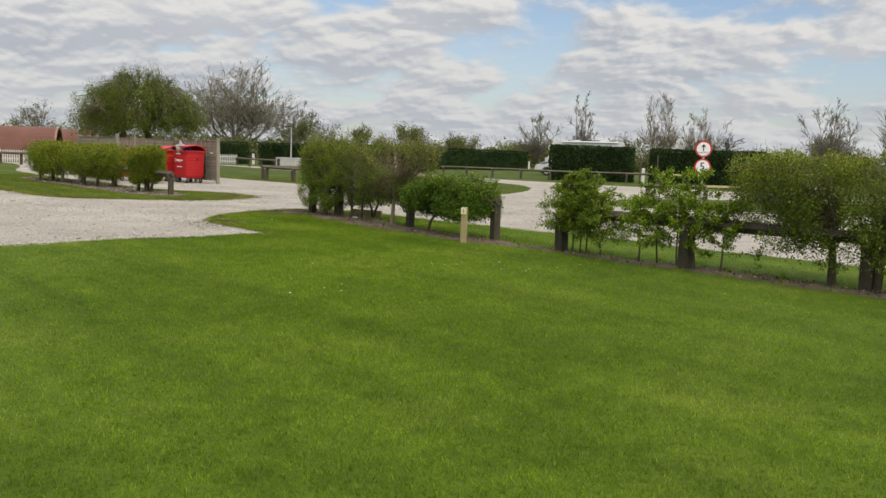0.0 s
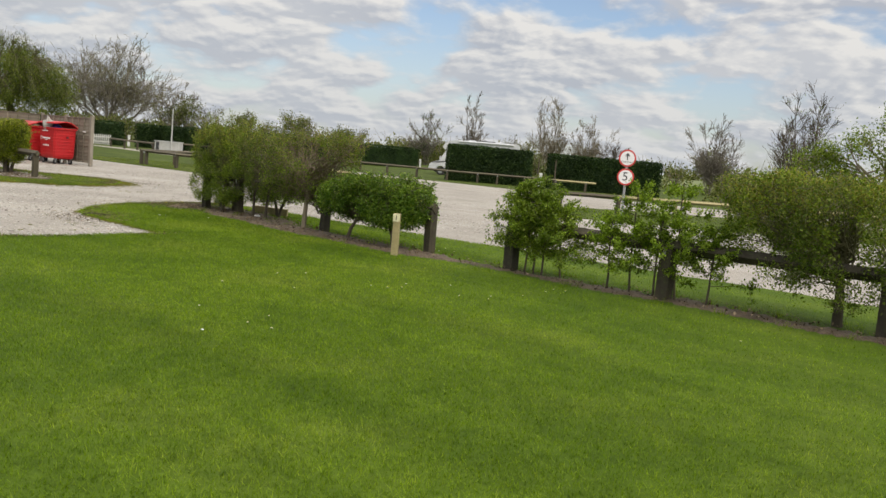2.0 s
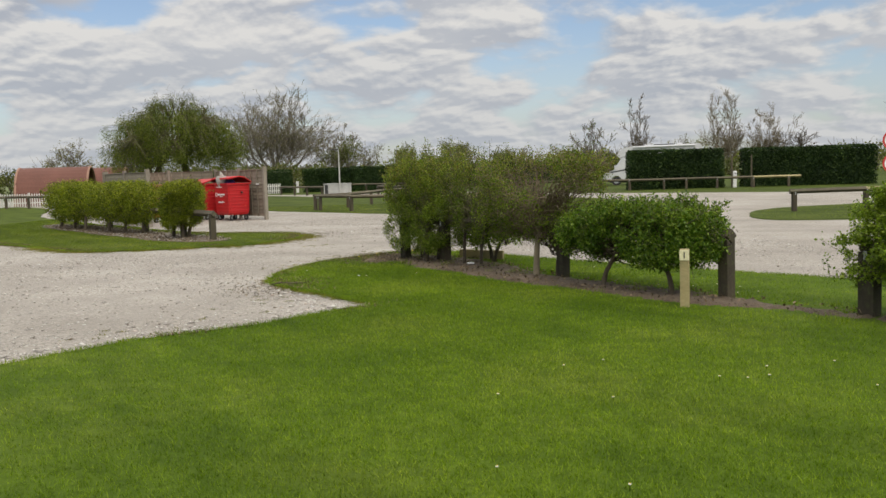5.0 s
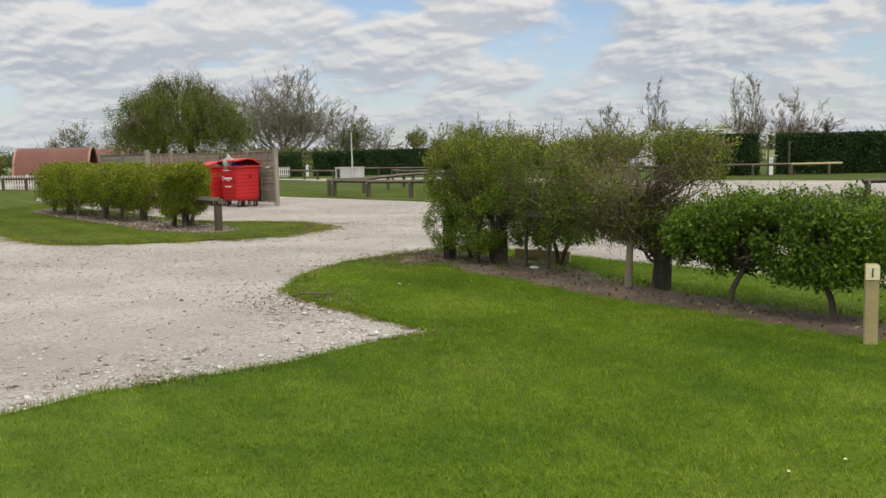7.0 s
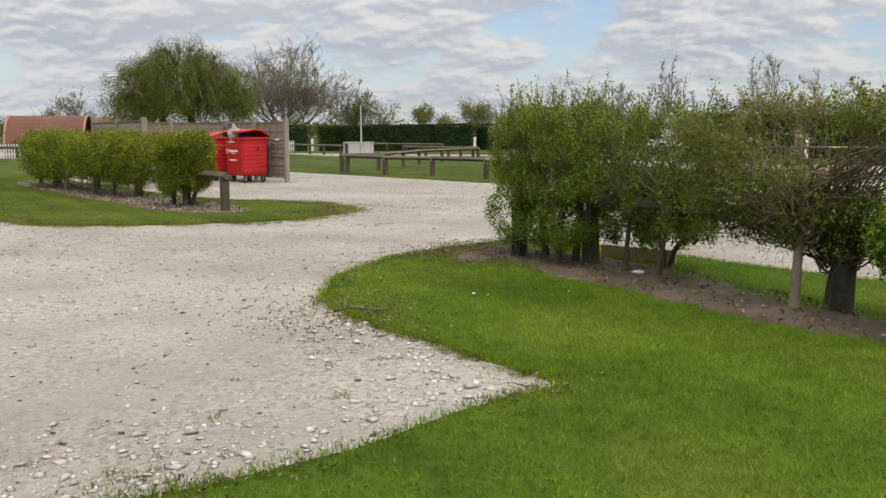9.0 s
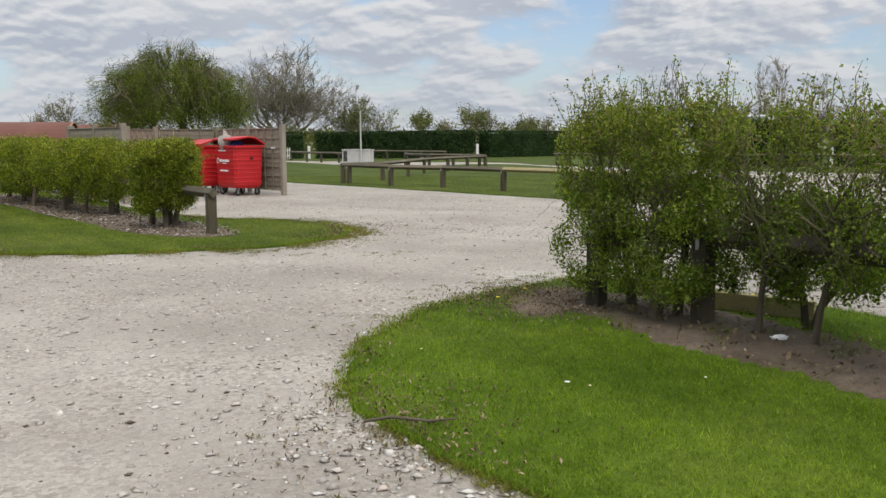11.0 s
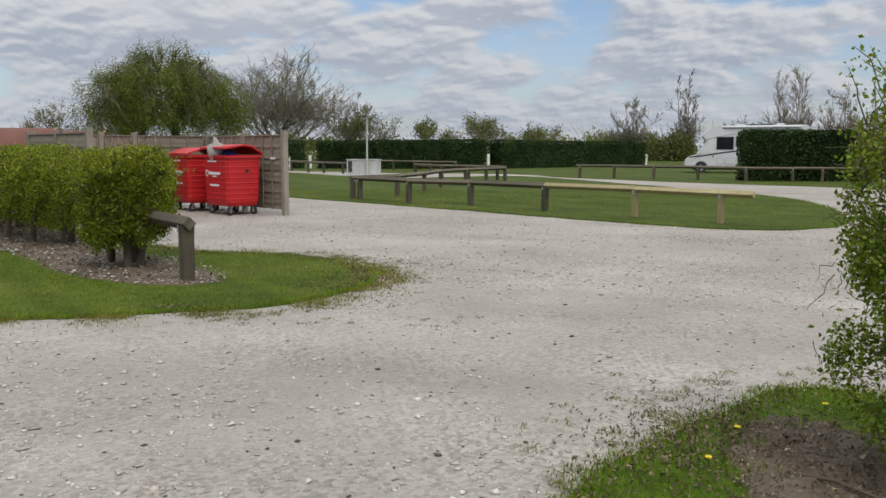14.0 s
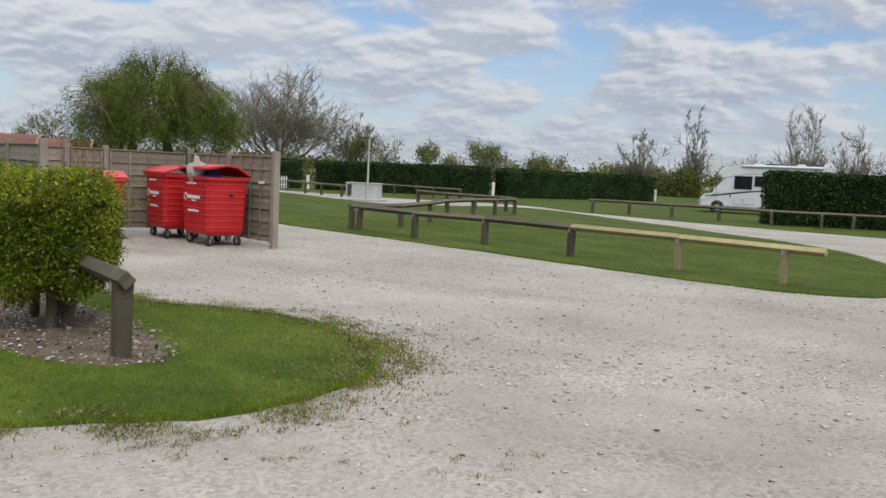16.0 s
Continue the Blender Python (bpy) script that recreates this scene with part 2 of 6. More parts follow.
TURF, BLADE, GRAVEL, STONES, SOIL = make_turf(), make_blade(), make_gravel(), make_stones(), make_soil()
# farther plots: darker and more olive than the front lawn tones
PLOT_TONES = ((0.062, 0.092, 0.016), (0.084, 0.116, 0.020), (0.115, 0.142, 0.034))
MOSS = ((0.072, 0.082, 0.016), (0.106, 0.110, 0.026), (0.148, 0.138, 0.048))
TURF_PLOT, BLADE_PLOT, BLADE_MOSS = make_turf("olive_turf", PLOT_TONES), make_blade("olive_grass_blade", PLOT_TONES), make_blade("mossy_blade", MOSS)
ISLE = ((0.064, 0.096, 0.011), (0.088, 0.126, 0.015), (0.122, 0.150, 0.028))
TURF_ISLE, BLADE_ISLE = make_turf("worn_turf", ISLE), make_blade("worn_grass_blade", ISLE)
FIELD = solid("rough_field", (0.09, 0.13, 0.03), (0.15, 0.16, 0.06), 0.05, 2.0, 0.9, dist=0.1)
BARK = solid("bark", (0.052, 0.040, 0.026), (0.115, 0.092, 0.062), 5, 60, 0.9, strength=0.7, dist=0.01, stretch=(1, 1, 0.3))
BARK_OLIVE = solid("olive_twig_bark", (0.085, 0.080, 0.036), (0.16, 0.148, 0.072), 5, 60, 0.9, strength=0.5, dist=0.006)
BARK_PALE = solid("pale_bark", (0.15, 0.125, 0.082), (0.24, 0.20, 0.14), 5, 60, 0.9, strength=0.6, dist=0.01, stretch=(1, 1, 0.3))
TWIG_TAN = solid("tan_twig_bark", (0.13, 0.096, 0.062), (0.22, 0.165, 0.11), 5, 60, 0.9, strength=0.5, dist=0.006)
BARK_FAR = solid("far_bark", (0.135, 0.118, 0.096), (0.21, 0.185, 0.15), 0.5, 8, 0.9)
LEAF_THORN = leafy("thorn_leaf", (0.100, 0.162, 0.018), (0.156, 0.228, 0.030), (0.240, 0.300, 0.056))
LEAF_BROWN = leafy("budding_leaf", (0.190, 0.179, 0.039), (0.263, 0.241, 0.067), (0.291, 0.336, 0.067))
LEAF_DARK = leafy("dark_leaf", (0.068, 0.142, 0.018), (0.121, 0.216, 0.027), (0.209, 0.297, 0.054), 0.35)
LEAF_BRIGHT = leafy("bright_leaf", (0.135, 0.227, 0.018), (0.205, 0.313, 0.030), (0.292, 0.400, 0.065))
LEAF_BOX = leafy("clipped_leaf", (0.112, 0.157, 0.013), (0.182, 0.233, 0.022), (0.283, 0.309, 0.04))
LEAF_TIP = leafy("fresh_tip_leaf", (0.20, 0.235, 0.024), (0.29, 0.315, 0.04), (0.38, 0.385, 0.07))
LEAF_CROWN = leafy("crown_leaf", (0.088, 0.132, 0.020), (0.152, 0.195, 0.032), (0.215, 0.248, 0.055), patch=0.8)
LEAF_OLIVE = leafy("olive_twig_haze", (0.15, 0.15, 0.05), (0.20, 0.19, 0.08), (0.23, 0.22, 0.11), patch=0.2)
LEAF_SCRUB = leafy("scrub_leaf", (0.098, 0.127, 0.034), (0.167, 0.190, 0.063), (0.218, 0.207, 0.098), patch=0.12)
LEAF_CYPRESS = leafy("cypress_spray", (0.013, 0.034, 0.010), (0.027, 0.056, 0.013), (0.053, 0.090, 0.021), 0.6, 0.15, 0.7)
LITTER = leafy("leaf_litter", (0.11, 0.08, 0.05), (0.19, 0.145, 0.095), (0.32, 0.25, 0.18), 0.8, 0.05, 3)
OLD_TIMBER = solid("weathered_timber", (0.044, 0.035, 0.022), (0.105, 0.086, 0.056), 3, 70, 0.85, strength=0.6, dist=0.006, stretch=(1, 1, 0.25), spread=0.25, dirt=(0.10, 0.11, 0.05))
RAIL_TIMBER = solid("weathered_rail", (0.052, 0.042, 0.028), (0.125, 0.104, 0.070), 3, 70, 0.85, strength=0.6, dist=0.006, stretch=(0.2, 1, 1), spread=0.25, dirt=(0.11, 0.12, 0.06))
DARK_TIMBER = solid("dark_creosoted_timber", (0.030, 0.024, 0.016), (0.075, 0.062, 0.038), 5, 70, 0.85, strength=0.8, dist=0.01, stretch=(1, 1, 0.4), spread=0.25, dirt=(0.075, 0.09, 0.03))
NEW_TIMBER = solid("new_treated_timber", (0.26, 0.215, 0.10), (0.36, 0.30, 0.155), 3, 60, 0.75, strength=0.4, dist=0.004, stretch=(0.25, 1, 1), spread=0.12, dirt=(0.2, 0.2, 0.09))
FENCE_WOOD = solid("grey_larch_lap", (0.150, 0.128, 0.094), (0.250, 0.220, 0.170), 2.2, 55, 0.88, strength=0.6, dist=0.005, stretch=(0.2, 1, 2), spread=0.22, dirt=(0.10, 0.095, 0.06))
FENCE_POST = solid("fence_post_wood", (0.19, 0.165, 0.13), (0.30, 0.27, 0.22), 3, 60, 0.88, strength=0.5, stretch=(1, 1, 0.25), spread=0.1)
RED = solid("red_plastic", (0.43, 0.006, 0.010), (0.50, 0.012, 0.014), 2, 30, 0.5, strength=0.05, dirt=(0.32, 0.02, 0.02))
RED_DARK = solid("faded_red_plastic", (0.46, 0.035, 0.022), (0.56, 0.06, 0.035), 2, 30, 0.5, strength=0.05)
RUBBER = solid("black_rubber", (0.018, 0.018, 0.018), (0.04, 0.04, 0.04), 8, 60, 0.8)
STEEL = solid("galvanised_steel", (0.30, 0.31, 0.32), (0.45, 0.46, 0.47), 6, 60, 0.5, 0.8)
DARK_METAL = solid("dark_steel", (0.05, 0.05, 0.052), (0.09, 0.09, 0.09), 6, 60, 0.5, 0.6)
WHITE = solid("white_paint", (0.72, 0.72, 0.70), (0.80, 0.80, 0.79), 3, 50, 0.5, dirt=(0.5, 0.49, 0.44))
PICKET = solid("picket_paint", (0.50, 0.50, 0.47), (0.66, 0.66, 0.63), 3, 50, 0.6)
CREAM = solid("cream_plate", (0.62, 0.58, 0.36), (0.70, 0.66, 0.44), 5, 60, 0.5)
BLACK = solid("black_paint", (0.012, 0.012, 0.013), (0.025, 0.025, 0.025), 4, 50, 0.5)
SIGN_WHITE = solid("sign_white", (0.74, 0.74, 0.74), (0.80, 0.80, 0.80), 5, 50, 0.45)
SIGN_RED = solid("sign_red", (0.50, 0.03, 0.03), (0.58, 0.06, 0.05), 5, 50, 0.45)
VAN = solid("motorhome_shell", (0.54, 0.55, 0.57), (0.62, 0.63, 0.65), 1.5, 30, 0.35, coat=0.3)
VAN_GREY = solid("motorhome_grey_trim", (0.24, 0.25, 0.27), (0.32, 0.33, 0.35), 2, 30, 0.45)
SCREEN_COVER = solid("silver_screen_cover", (0.55, 0.56, 0.57), (0.68, 0.69, 0.70), 4, 30, 0.5, 0.2, strength=0.6, dist=0.03)
GLASS_DARK = solid("dark_window", (0.012, 0.013, 0.015), (0.02, 0.021, 0.024), 2, 20, 0.06, strength=0.0)
CONCRETE = solid("pale_concrete", (0.36, 0.36, 0.34), (0.48, 0.48, 0.46), 2, 40, 0.85, dirt=(0.28, 0.28, 0.25))
POD = solid("red_brown_shingle", (0.125, 0.050, 0.036), (0.165, 0.068, 0.048), 0.7, 12, 0.8, stretch=(1, 1, 1))
POD_EDGE = solid("pod_edge_board", (0.30, 0.17, 0.12), (0.36, 0.21, 0.15), 2, 20, 0.8)
POD_DARK = solid("pod_inner_boards", (0.045, 0.024, 0.018), (0.07, 0.038, 0.028), 2, 20, 0.8)
DANDELION = solid("dandelion_yellow", (0.75, 0.55, 0.01), (0.8, 0.62, 0.02), 9, 60, 0.7)
DAISY = solid("daisy_white", (0.72, 0.72, 0.70), (0.8, 0.8, 0.78), 9, 60, 0.7)
BAG = solid("grey_rubbish_bag", (0.30, 0.29, 0.26), (0.46, 0.44, 0.40), 12, 60, 0.5, strength=0.6, dist=0.02)
BLUE_BAG = solid("blue_rubbish_bag", (0.03, 0.05, 0.22), (0.05, 0.08, 0.30), 12, 60, 0.4, strength=0.6, dist=0.02)

# ---------------------------------------------------------------- mesh tools


def thing(name, x, y, z=0.0, rz=0.0, label="", category="", group=""):
    ob = new(name)
    ob.empty_display_size = 0.2
    ob.matrix_world = pose(x, y, z, 0, 0, rz)
    return tagged(ob, label, category, group)


def mesh_of(name, verts, faces, material, smooth=False):
    me = bpy.data.meshes.new(name)
    me.from_pydata([tuple(v) for v in verts], [], faces)
    me.materials.append(material)
    if smooth:
        me.shade_smooth()
    return me


def quick_mesh(name, verts, loops, size, material):
    """A mesh from arrays, all faces with the same number of corners."""
    me = bpy.data.meshes.new(name)
    nv, nf = len(verts), len(loops) // size
    me.vertices.add(nv)
    me.vertices.foreach_set("co", np.asarray(verts, np.float32).ravel())
    me.loops.add(len(loops))
    me.loops.foreach_set("vertex_index", np.asarray(loops, np.int32))
    me.polygons.add(nf)
    me.polygons.foreach_set("loop_start", np.arange(0, len(loops), size, dtype=np.int32))
    me.polygons.foreach_set("loop_total", np.full(nf, size, np.int32))
    me.update(calc_edges=True)
    me.materials.append(material)
    return me


def part(name, data, material, parent, label="", at=None):
    """Links a bmesh or a mesh as one part under a thing or a part."""
    if isinstance(data, bmesh.types.BMesh):
        me = bpy.data.meshes.new(name)
        data.to_mesh(me)
        data.free()
        me.materials.append(material)
        data = me
    ob = new(name, data)
    ob.parent = parent
    if at is not None:
        ob.matrix_basis = at
    if name in ("twig_mass", "shoot_mass", "foliage", "young_foliage", "crown"):
        ob["kind"] = "stuff"
    return tagged(ob, label)


def block(sx, sy, sz, bevel=0.004, centre=(0, 0, 0), bm=None, m=None, taper=1.0):
    """A bevelled box, added to bm."""
    own = bmesh.new()
    bmesh.ops.create_cube(own, size=1.0)
    for v in own.verts:
        k = taper if v.co.z < 0 else 1.0
        v.co = Vector((v.co.x * sx * k, v.co.y * sy * k, v.co.z * sz))
    if bevel:
        bmesh.ops.bevel(own, geom=own.edges[:], offset=bevel, segments=1, affect="EDGES")
    bmesh.ops.translate(own, verts=own.verts, vec=centre)
    if m is not None:
        bmesh.ops.transform(own, matrix=m, verts=own.verts)
    if bm is None:
        return own
    tmp = bpy.data.meshes.new("tmp")
    own.to_mesh(tmp)
    own.free()
    bm.from_mesh(tmp)
    bpy.data.meshes.remove(tmp)
    return bm


def rod(a, b, r1, r2=None, sides=10, bm=None):
    """A tapered round bar between two points."""
    own = bm or bmesh.new()
    a, b = Vector(a), Vector(b)
    m = Matrix.Translation((a + b) / 2) @ (b - a).to_track_quat("Z", "Y").to_matrix().to_4x4()
    bmesh.ops.create_cone(own, cap_ends=True, segments=sides, radius1=r1, radius2=r1 if r2 is None else r2, depth=(b - a).length, matrix=m)
    return own


def prism(profile, y0, y1, bevel=0.0):
    """A profile in x and z drawn out along y."""
    bm = bmesh.new()
    va = [bm.verts.new((x, y0, z)) for x, z in profile]
    vb = [bm.verts.new((x, y1, z)) for x, z in profile]
    n = len(profile)
    bm.faces.new(va)
    bm.faces.new(vb[::-1])
    for i in range(n):
        bm.faces.new((va[i], vb[i], vb[(i + 1) % n], va[(i + 1) % n]))
    bmesh.ops.recalc_face_normals(bm, faces=bm.faces)
    if bevel:
        bmesh.ops.bevel(bm, geom=bm.edges[:], offset=bevel, segments=2, affect="EDGES")
    return bm


def tubes(name, lines, radii, sides, material):
    """Tapered tubes round polylines: lines (n, k, 3), radii (n, k)."""
    lines, radii = np.asarray(lines, float), np.asarray(radii, float)
    n, k, _ = lines.shape
    tan = np.gradient(lines, axis=1)
    tan /= np.linalg.norm(tan, axis=2, keepdims=True) + 1e-9
    ref = np.where(np.abs(tan[..., 2:3]) > 0.9, np.array([1.0, 0, 0]), np.array([0, 0, 1.0]))
    side = np.cross(tan, ref)
    side /= np.linalg.norm(side, axis=2, keepdims=True) + 1e-9
    other = np.cross(tan, side)
    ang = np.arange(sides) * 2 * np.pi / sides
    ring = side[:, :, None] * np.cos(ang)[:, None] + other[:, :, None] * np.sin(ang)[:, None]
    verts = (lines[:, :, None] + ring * radii[:, :, None, None]).reshape(-1, 3)
    base = (np.arange(n) * k * sides)[:, None, None]
    j, s = np.arange(k - 1)[:, None] * sides, np.arange(sides)
    a, b = j + s, j + (s + 1) % sides
    quad = np.stack([a, b, b + sides, a + sides], -1)[None] + base[..., None]
    me = quick_mesh(name, verts, quad.reshape(-1), 4, material)
    me.shade_smooth()
    return me


def wavy(p, scale, seed, waves=7):
    """Smooth pseudo-random field in about -1..1 at the points p."""
    g = np.random.default_rng(seed)
    d = g.normal(size=(waves, p.shape[1])) * scale
    ph = g.uniform(0, 6.28, waves)
    return np.sin(p @ d.T + ph).sum(1) / math.sqrt(waves) * 0.75


def leaves(name, pos, size, material, g, up_bias=0.35, slim=0.62):
    """One small folded four-cornered leaf at each point."""
    n = len(pos)
    ax = g.normal(size=(n, 3))
    ax /= np.linalg.norm(ax, axis=1, keepdims=True)
    nrm = g.normal(size=(n, 3)) + np.array([0, 0, up_bias * 2])
    nrm /= np.linalg.norm(nrm, axis=1, keepdims=True)
    sd = np.cross(nrm, ax)
    sd /= np.linalg.norm(sd, axis=1, keepdims=True) + 1e-9
    s = (size * g.uniform(0.6, 1.35, n))[:, None]
    fold = np.cross(ax, sd) * s * 0.15
    v = np.stack([pos - ax * s * 0.5, pos + sd * s * slim * 0.5 + fold, pos + ax * s * 0.5, pos - sd * s * slim * 0.5 + fold], 1)
    return quick_mesh(name, v.reshape(-1, 3), np.arange(4 * n), 4, material)


def inside(pts, poly):
    x, y = pts[:, 0], pts[:, 1]
    hit = np.zeros(len(pts), bool)
    x1, y1 = poly[-1]
    for x2, y2 in poly:
        c = ((y1 > y) != (y2 > y)) & (x < (x2 - x1) * (y - y1) / (y2 - y1 + 1e-12) + x1)
        hit ^= c
        x1, y1 = x2, y2
    return hit


def outline(points, step=0.22, rough=0.05, seed=0):
    """A closed smooth line through the points, evenly cut, with an uneven edge."""
    p = np.array(points, float)
    a, b, c, d = np.roll(p, 1, 0), p, np.roll(p, -1, 0), np.roll(p, -2, 0)
    out_pts = []
    for i in range(len(p)):
        n = max(2, int(np.linalg.norm(c[i] - b[i]) / step))
        n = min(n, 60)
        t = np.linspace(0, 1, n, endpoint=False)[:, None]
        out_pts.append(0.5 * (2 * b[i] + (c[i] - a[i]) * t + (2 * a[i] - 5 * b[i] + 4 * c[i] - d[i]) * t**2 + (3 * b[i] - a[i] - 3 * c[i] + d[i]) * t**3))
    q = np.concatenate(out_pts)
    q[:, 0] += rough * wavy(q, 2.2, seed) + 0.5 * rough * wavy(q, 9.0, seed + 1)
    q[:, 1] += rough * wavy(q, 2.2, seed + 2) + 0.5 * rough * wavy(q, 9.0, seed + 3)
    return q


def sheet(name, line, z, material, label, skirt=0.05, category="ground"):
    """A flat piece of ground inside a line, with a rounded lip down to what lies under it."""
    bm = bmesh.new()
    top = [bm.verts.new((x, y, z)) for x, y in line]
    bm.faces.new(top)
    c = np.roll(line, -1, 0) - np.roll(line, 1, 0)
    nrm = np.stack([c[:, 1], -c[:, 0]], 1) / (np.linalg.norm(c, axis=1, keepdims=True) + 1e-9)
    area = np.sum(line[:, 0] * np.roll(line[:, 1], -1) - line[:, 1] * np.roll(line[:, 0], -1))
    nrm *= 1 if area > 0 else -1
    low = [bm.verts.new((x + 0.05 * nx, y + 0.05 * ny, z - skirt)) for (x, y), (nx, ny) in zip(line, nrm)]
    for i in range(len(top)):
        j = (i + 1) % len(top)
        bm.faces.new((top[i], top[j], low[j], low[i]))
    bmesh.ops.recalc_face_normals(bm, faces=bm.faces)
    bmesh.ops.triangulate(bm, faces=bm.faces)
    me = bpy.data.meshes.new(name)
    bm.to_mesh(me)
    bm.free()
    if me.polygons and sum(p.normal.z * p.area for p in me.polygons) < 0:
        me.flip_normals()
    me.materials.append(material)
    return tagged(new(name, me), label, category, kind="structure")


# ---------------------------------------------------------------- ground

LAWN_LINE = outline([(-5.2, 14.15), (-4.7, 14.6), (-4.15, 15.15), (-3.7, 15.75), (-3.17, 16.3), (-3.6, 16.9), (-4.2, 17.6), (-4.85, 18.3),
                     (-5.22, 18.8), (-5.35, 19.7), (-5.25, 20.7), (-4.95, 21.7), (-4.3, 22.6), (-3.6, 23.4), (-2.6, 23.0), (-0.8, 21.2),
                     (1.4, 19.2), (3.0, 17.9), (5.0, 16.2), (9.0, 12.3), (16.0, 4.5), (20, -6), (8, -14), (-12, -10), (-12, 6.5), (-8.2, 10.6), (-6.3, 12.7)], 0.16, 0.05, 1)
ISLAND_LINE = outline([(-7.2, 28.1), (-7.7, 29.15), (-8.45, 29.9), (-9.6, 30.3), (-10.6, 30.5), (-12.8, 32.4), (-14.6, 34.4), (-18.2, 38.0), (-24, 45),
                       (-36, 62), (-60, 62), (-60, 42), (-34, 36), (-20, 30.6), (-15.2, 27.9), (-12.1, 25.4), (-10.5, 25.15), (-9.3, 25.45), (-8.4, 25.75), (-7.8, 26.2), (-7.35, 26.9)], 0.16, 0.06, 2)
MIDDLE_LINE = outline([(-14.0, 46.2), (-10.4, 43.0), (-7.4, 40.3), (-4.8, 37.9), (-2.75, 36.2), (-1.4, 35.35), (0.1, 35.5), (1.5, 37.3), (2.7, 42.5), (2.6, 47.7),
                       (0.9, 52.4), (-1.8, 59), (-5.0, 66.0), (-7.4, 67.4), (-9.5, 65.2), (-13.4, 63.6), (-20.7, 72.5), (-30, 80), (-34, 66), (-22, 54)], 0.3, 0.06, 3)
CORNER_LINE = outline([(5.2, 31.8), (6.0, 30.2), (9.6, 29.8), (18, 28.5), (34, 22), (40, 32), (24, 38.5), (16, 39.0), (9, 37.4), (6.2, 35.2)], 0.3, 0.05, 4)
FAR_LINE = outline([(-5.5, 70.5), (-3.4, 65.8), (0.5, 61.2), (4.2, 57.6), (8.5, 54.2), (16, 50), (30, 47), (60, 40), (90, 70), (80, 130), (-60, 130), (-62, 88), (-34, 84), (-24, 78.5), (-14, 73), (-9, 72.5)], 0.6, 0.08, 5)


def build_ground():
    """One sheet to the horizon: stone drive in the middle, rough field round it."""
    verts, faces, mats = [], [], []
    xs = [-3000, -600, -200, -62, -30, 0, 30, 62, 200, 600, 3000]
    ys = [-3000, -600, -100, -30, 0, 30, 60, 92, 140, 300, 800, 3000]
    for y in ys:
        for x in xs:
            verts.append((x, y, -0.03))
    w = len(xs)
    for j in range(len(ys) - 1):
        for i in range(w - 1):
            faces.append((j * w + i, j * w + i + 1, (j + 1) * w + i + 1, (j + 1) * w + i))
            mats.append(0 if xs[i] >= -62 and xs[i + 1] <= 62 and ys[j] >= -30 and ys[j + 1] <= 92 else 1)
    me = mesh_of("ground", verts, faces, GRAVEL)
    me.materials.append(FIELD)
    me.polygons.foreach_set("material_index", mats)
    return tagged(new("ground", me), "pale crushed limestone drive merging into rough green fields", "ground", kind="structure")


build_ground()
sheet("lawn_front", LAWN_LINE, 0.0, TURF, "mown green lawn with faint mowing stripes", 0.06, "lawn")
sheet("lawn_island", ISLAND_LINE, 0.0, TURF_ISLE, "mown grass island beside the stone drive", 0.06, "lawn")
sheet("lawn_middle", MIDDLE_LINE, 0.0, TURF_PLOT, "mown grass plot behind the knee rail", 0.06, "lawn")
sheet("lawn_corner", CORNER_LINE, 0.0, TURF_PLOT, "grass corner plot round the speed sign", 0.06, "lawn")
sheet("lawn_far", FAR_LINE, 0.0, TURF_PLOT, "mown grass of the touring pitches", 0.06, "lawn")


def bed(name, pts, seed, label):
    """Bare soil with a lumpy surface, over the turf."""
    line = outline(pts, 0.14, 0.07, seed)
    lo, hi = line.min(0), line.max(0)
    step = 0.11
    gx, gy = np.meshgrid(np.arange(lo[0], hi[0], step), np.arange(lo[1], hi[1], step), indexing="ij")
    p = np.stack([gx.ravel(), gy.ravel()], 1)
    ok = inside(p, line).reshape(gx.shape)
    z = 0.012 + 0.022 * np.abs(wavy(p, 9, seed)) + 0.018 * np.abs(wavy(p, 23, seed + 1))
    g = np.random.default_rng(seed)
    p = p + g.uniform(-0.03, 0.03, p.shape)
    cell = ok[:-1, :-1] & ok[1:, :-1] & ok[1:, 1:] & ok[:-1, 1:]
    inner = np.zeros_like(ok)
    inner[1:-1, 1:-1] = cell[:-1, :-1] & cell[1:, :-1] & cell[1:, 1:] & cell[:-1, 1:]
    z = np.where(inner.ravel(), z, -0.012)
    idx = np.arange(gx.size).reshape(gx.shape)
    quads = np.stack([idx[:-1, :-1], idx[1:, :-1], idx[1:, 1:], idx[:-1, 1:]], -1)[cell]
    me = quick_mesh(name, np.c_[p, z], quads.reshape(-1), 4, SOIL)
    ob = tagged(new(name, me), label, "soil", kind="structure")
    return ob, line


HEDGE_BED = [(-4.1, 22.1), (-3.75, 21.3), (-3.1, 20.1), (-2.45, 19.4), (-1.7, 18.3), (-0.74, 17.3), (0.1, 16.25), (0.56, 15.78), (1.3, 15.45), (2.05, 14.7), (2.9, 13.65), (3.9, 12.65),
             (5.2, 11.3), (8.3, 8.0), (8.9, 8.6), (5.75, 11.75), (4.35, 13.2), (2.95, 14.5), (1.9, 15.6), (1.1, 16.5), (0.1, 17.7), (-0.9, 19.0), (-1.5, 20.4), (-2.2, 21.5), (-3.0, 22.3), (-3.6, 22.6)]
_, BED_R = bed("soil_bed", HEDGE_BED, 11, "bare brown soil strip under the hedge")
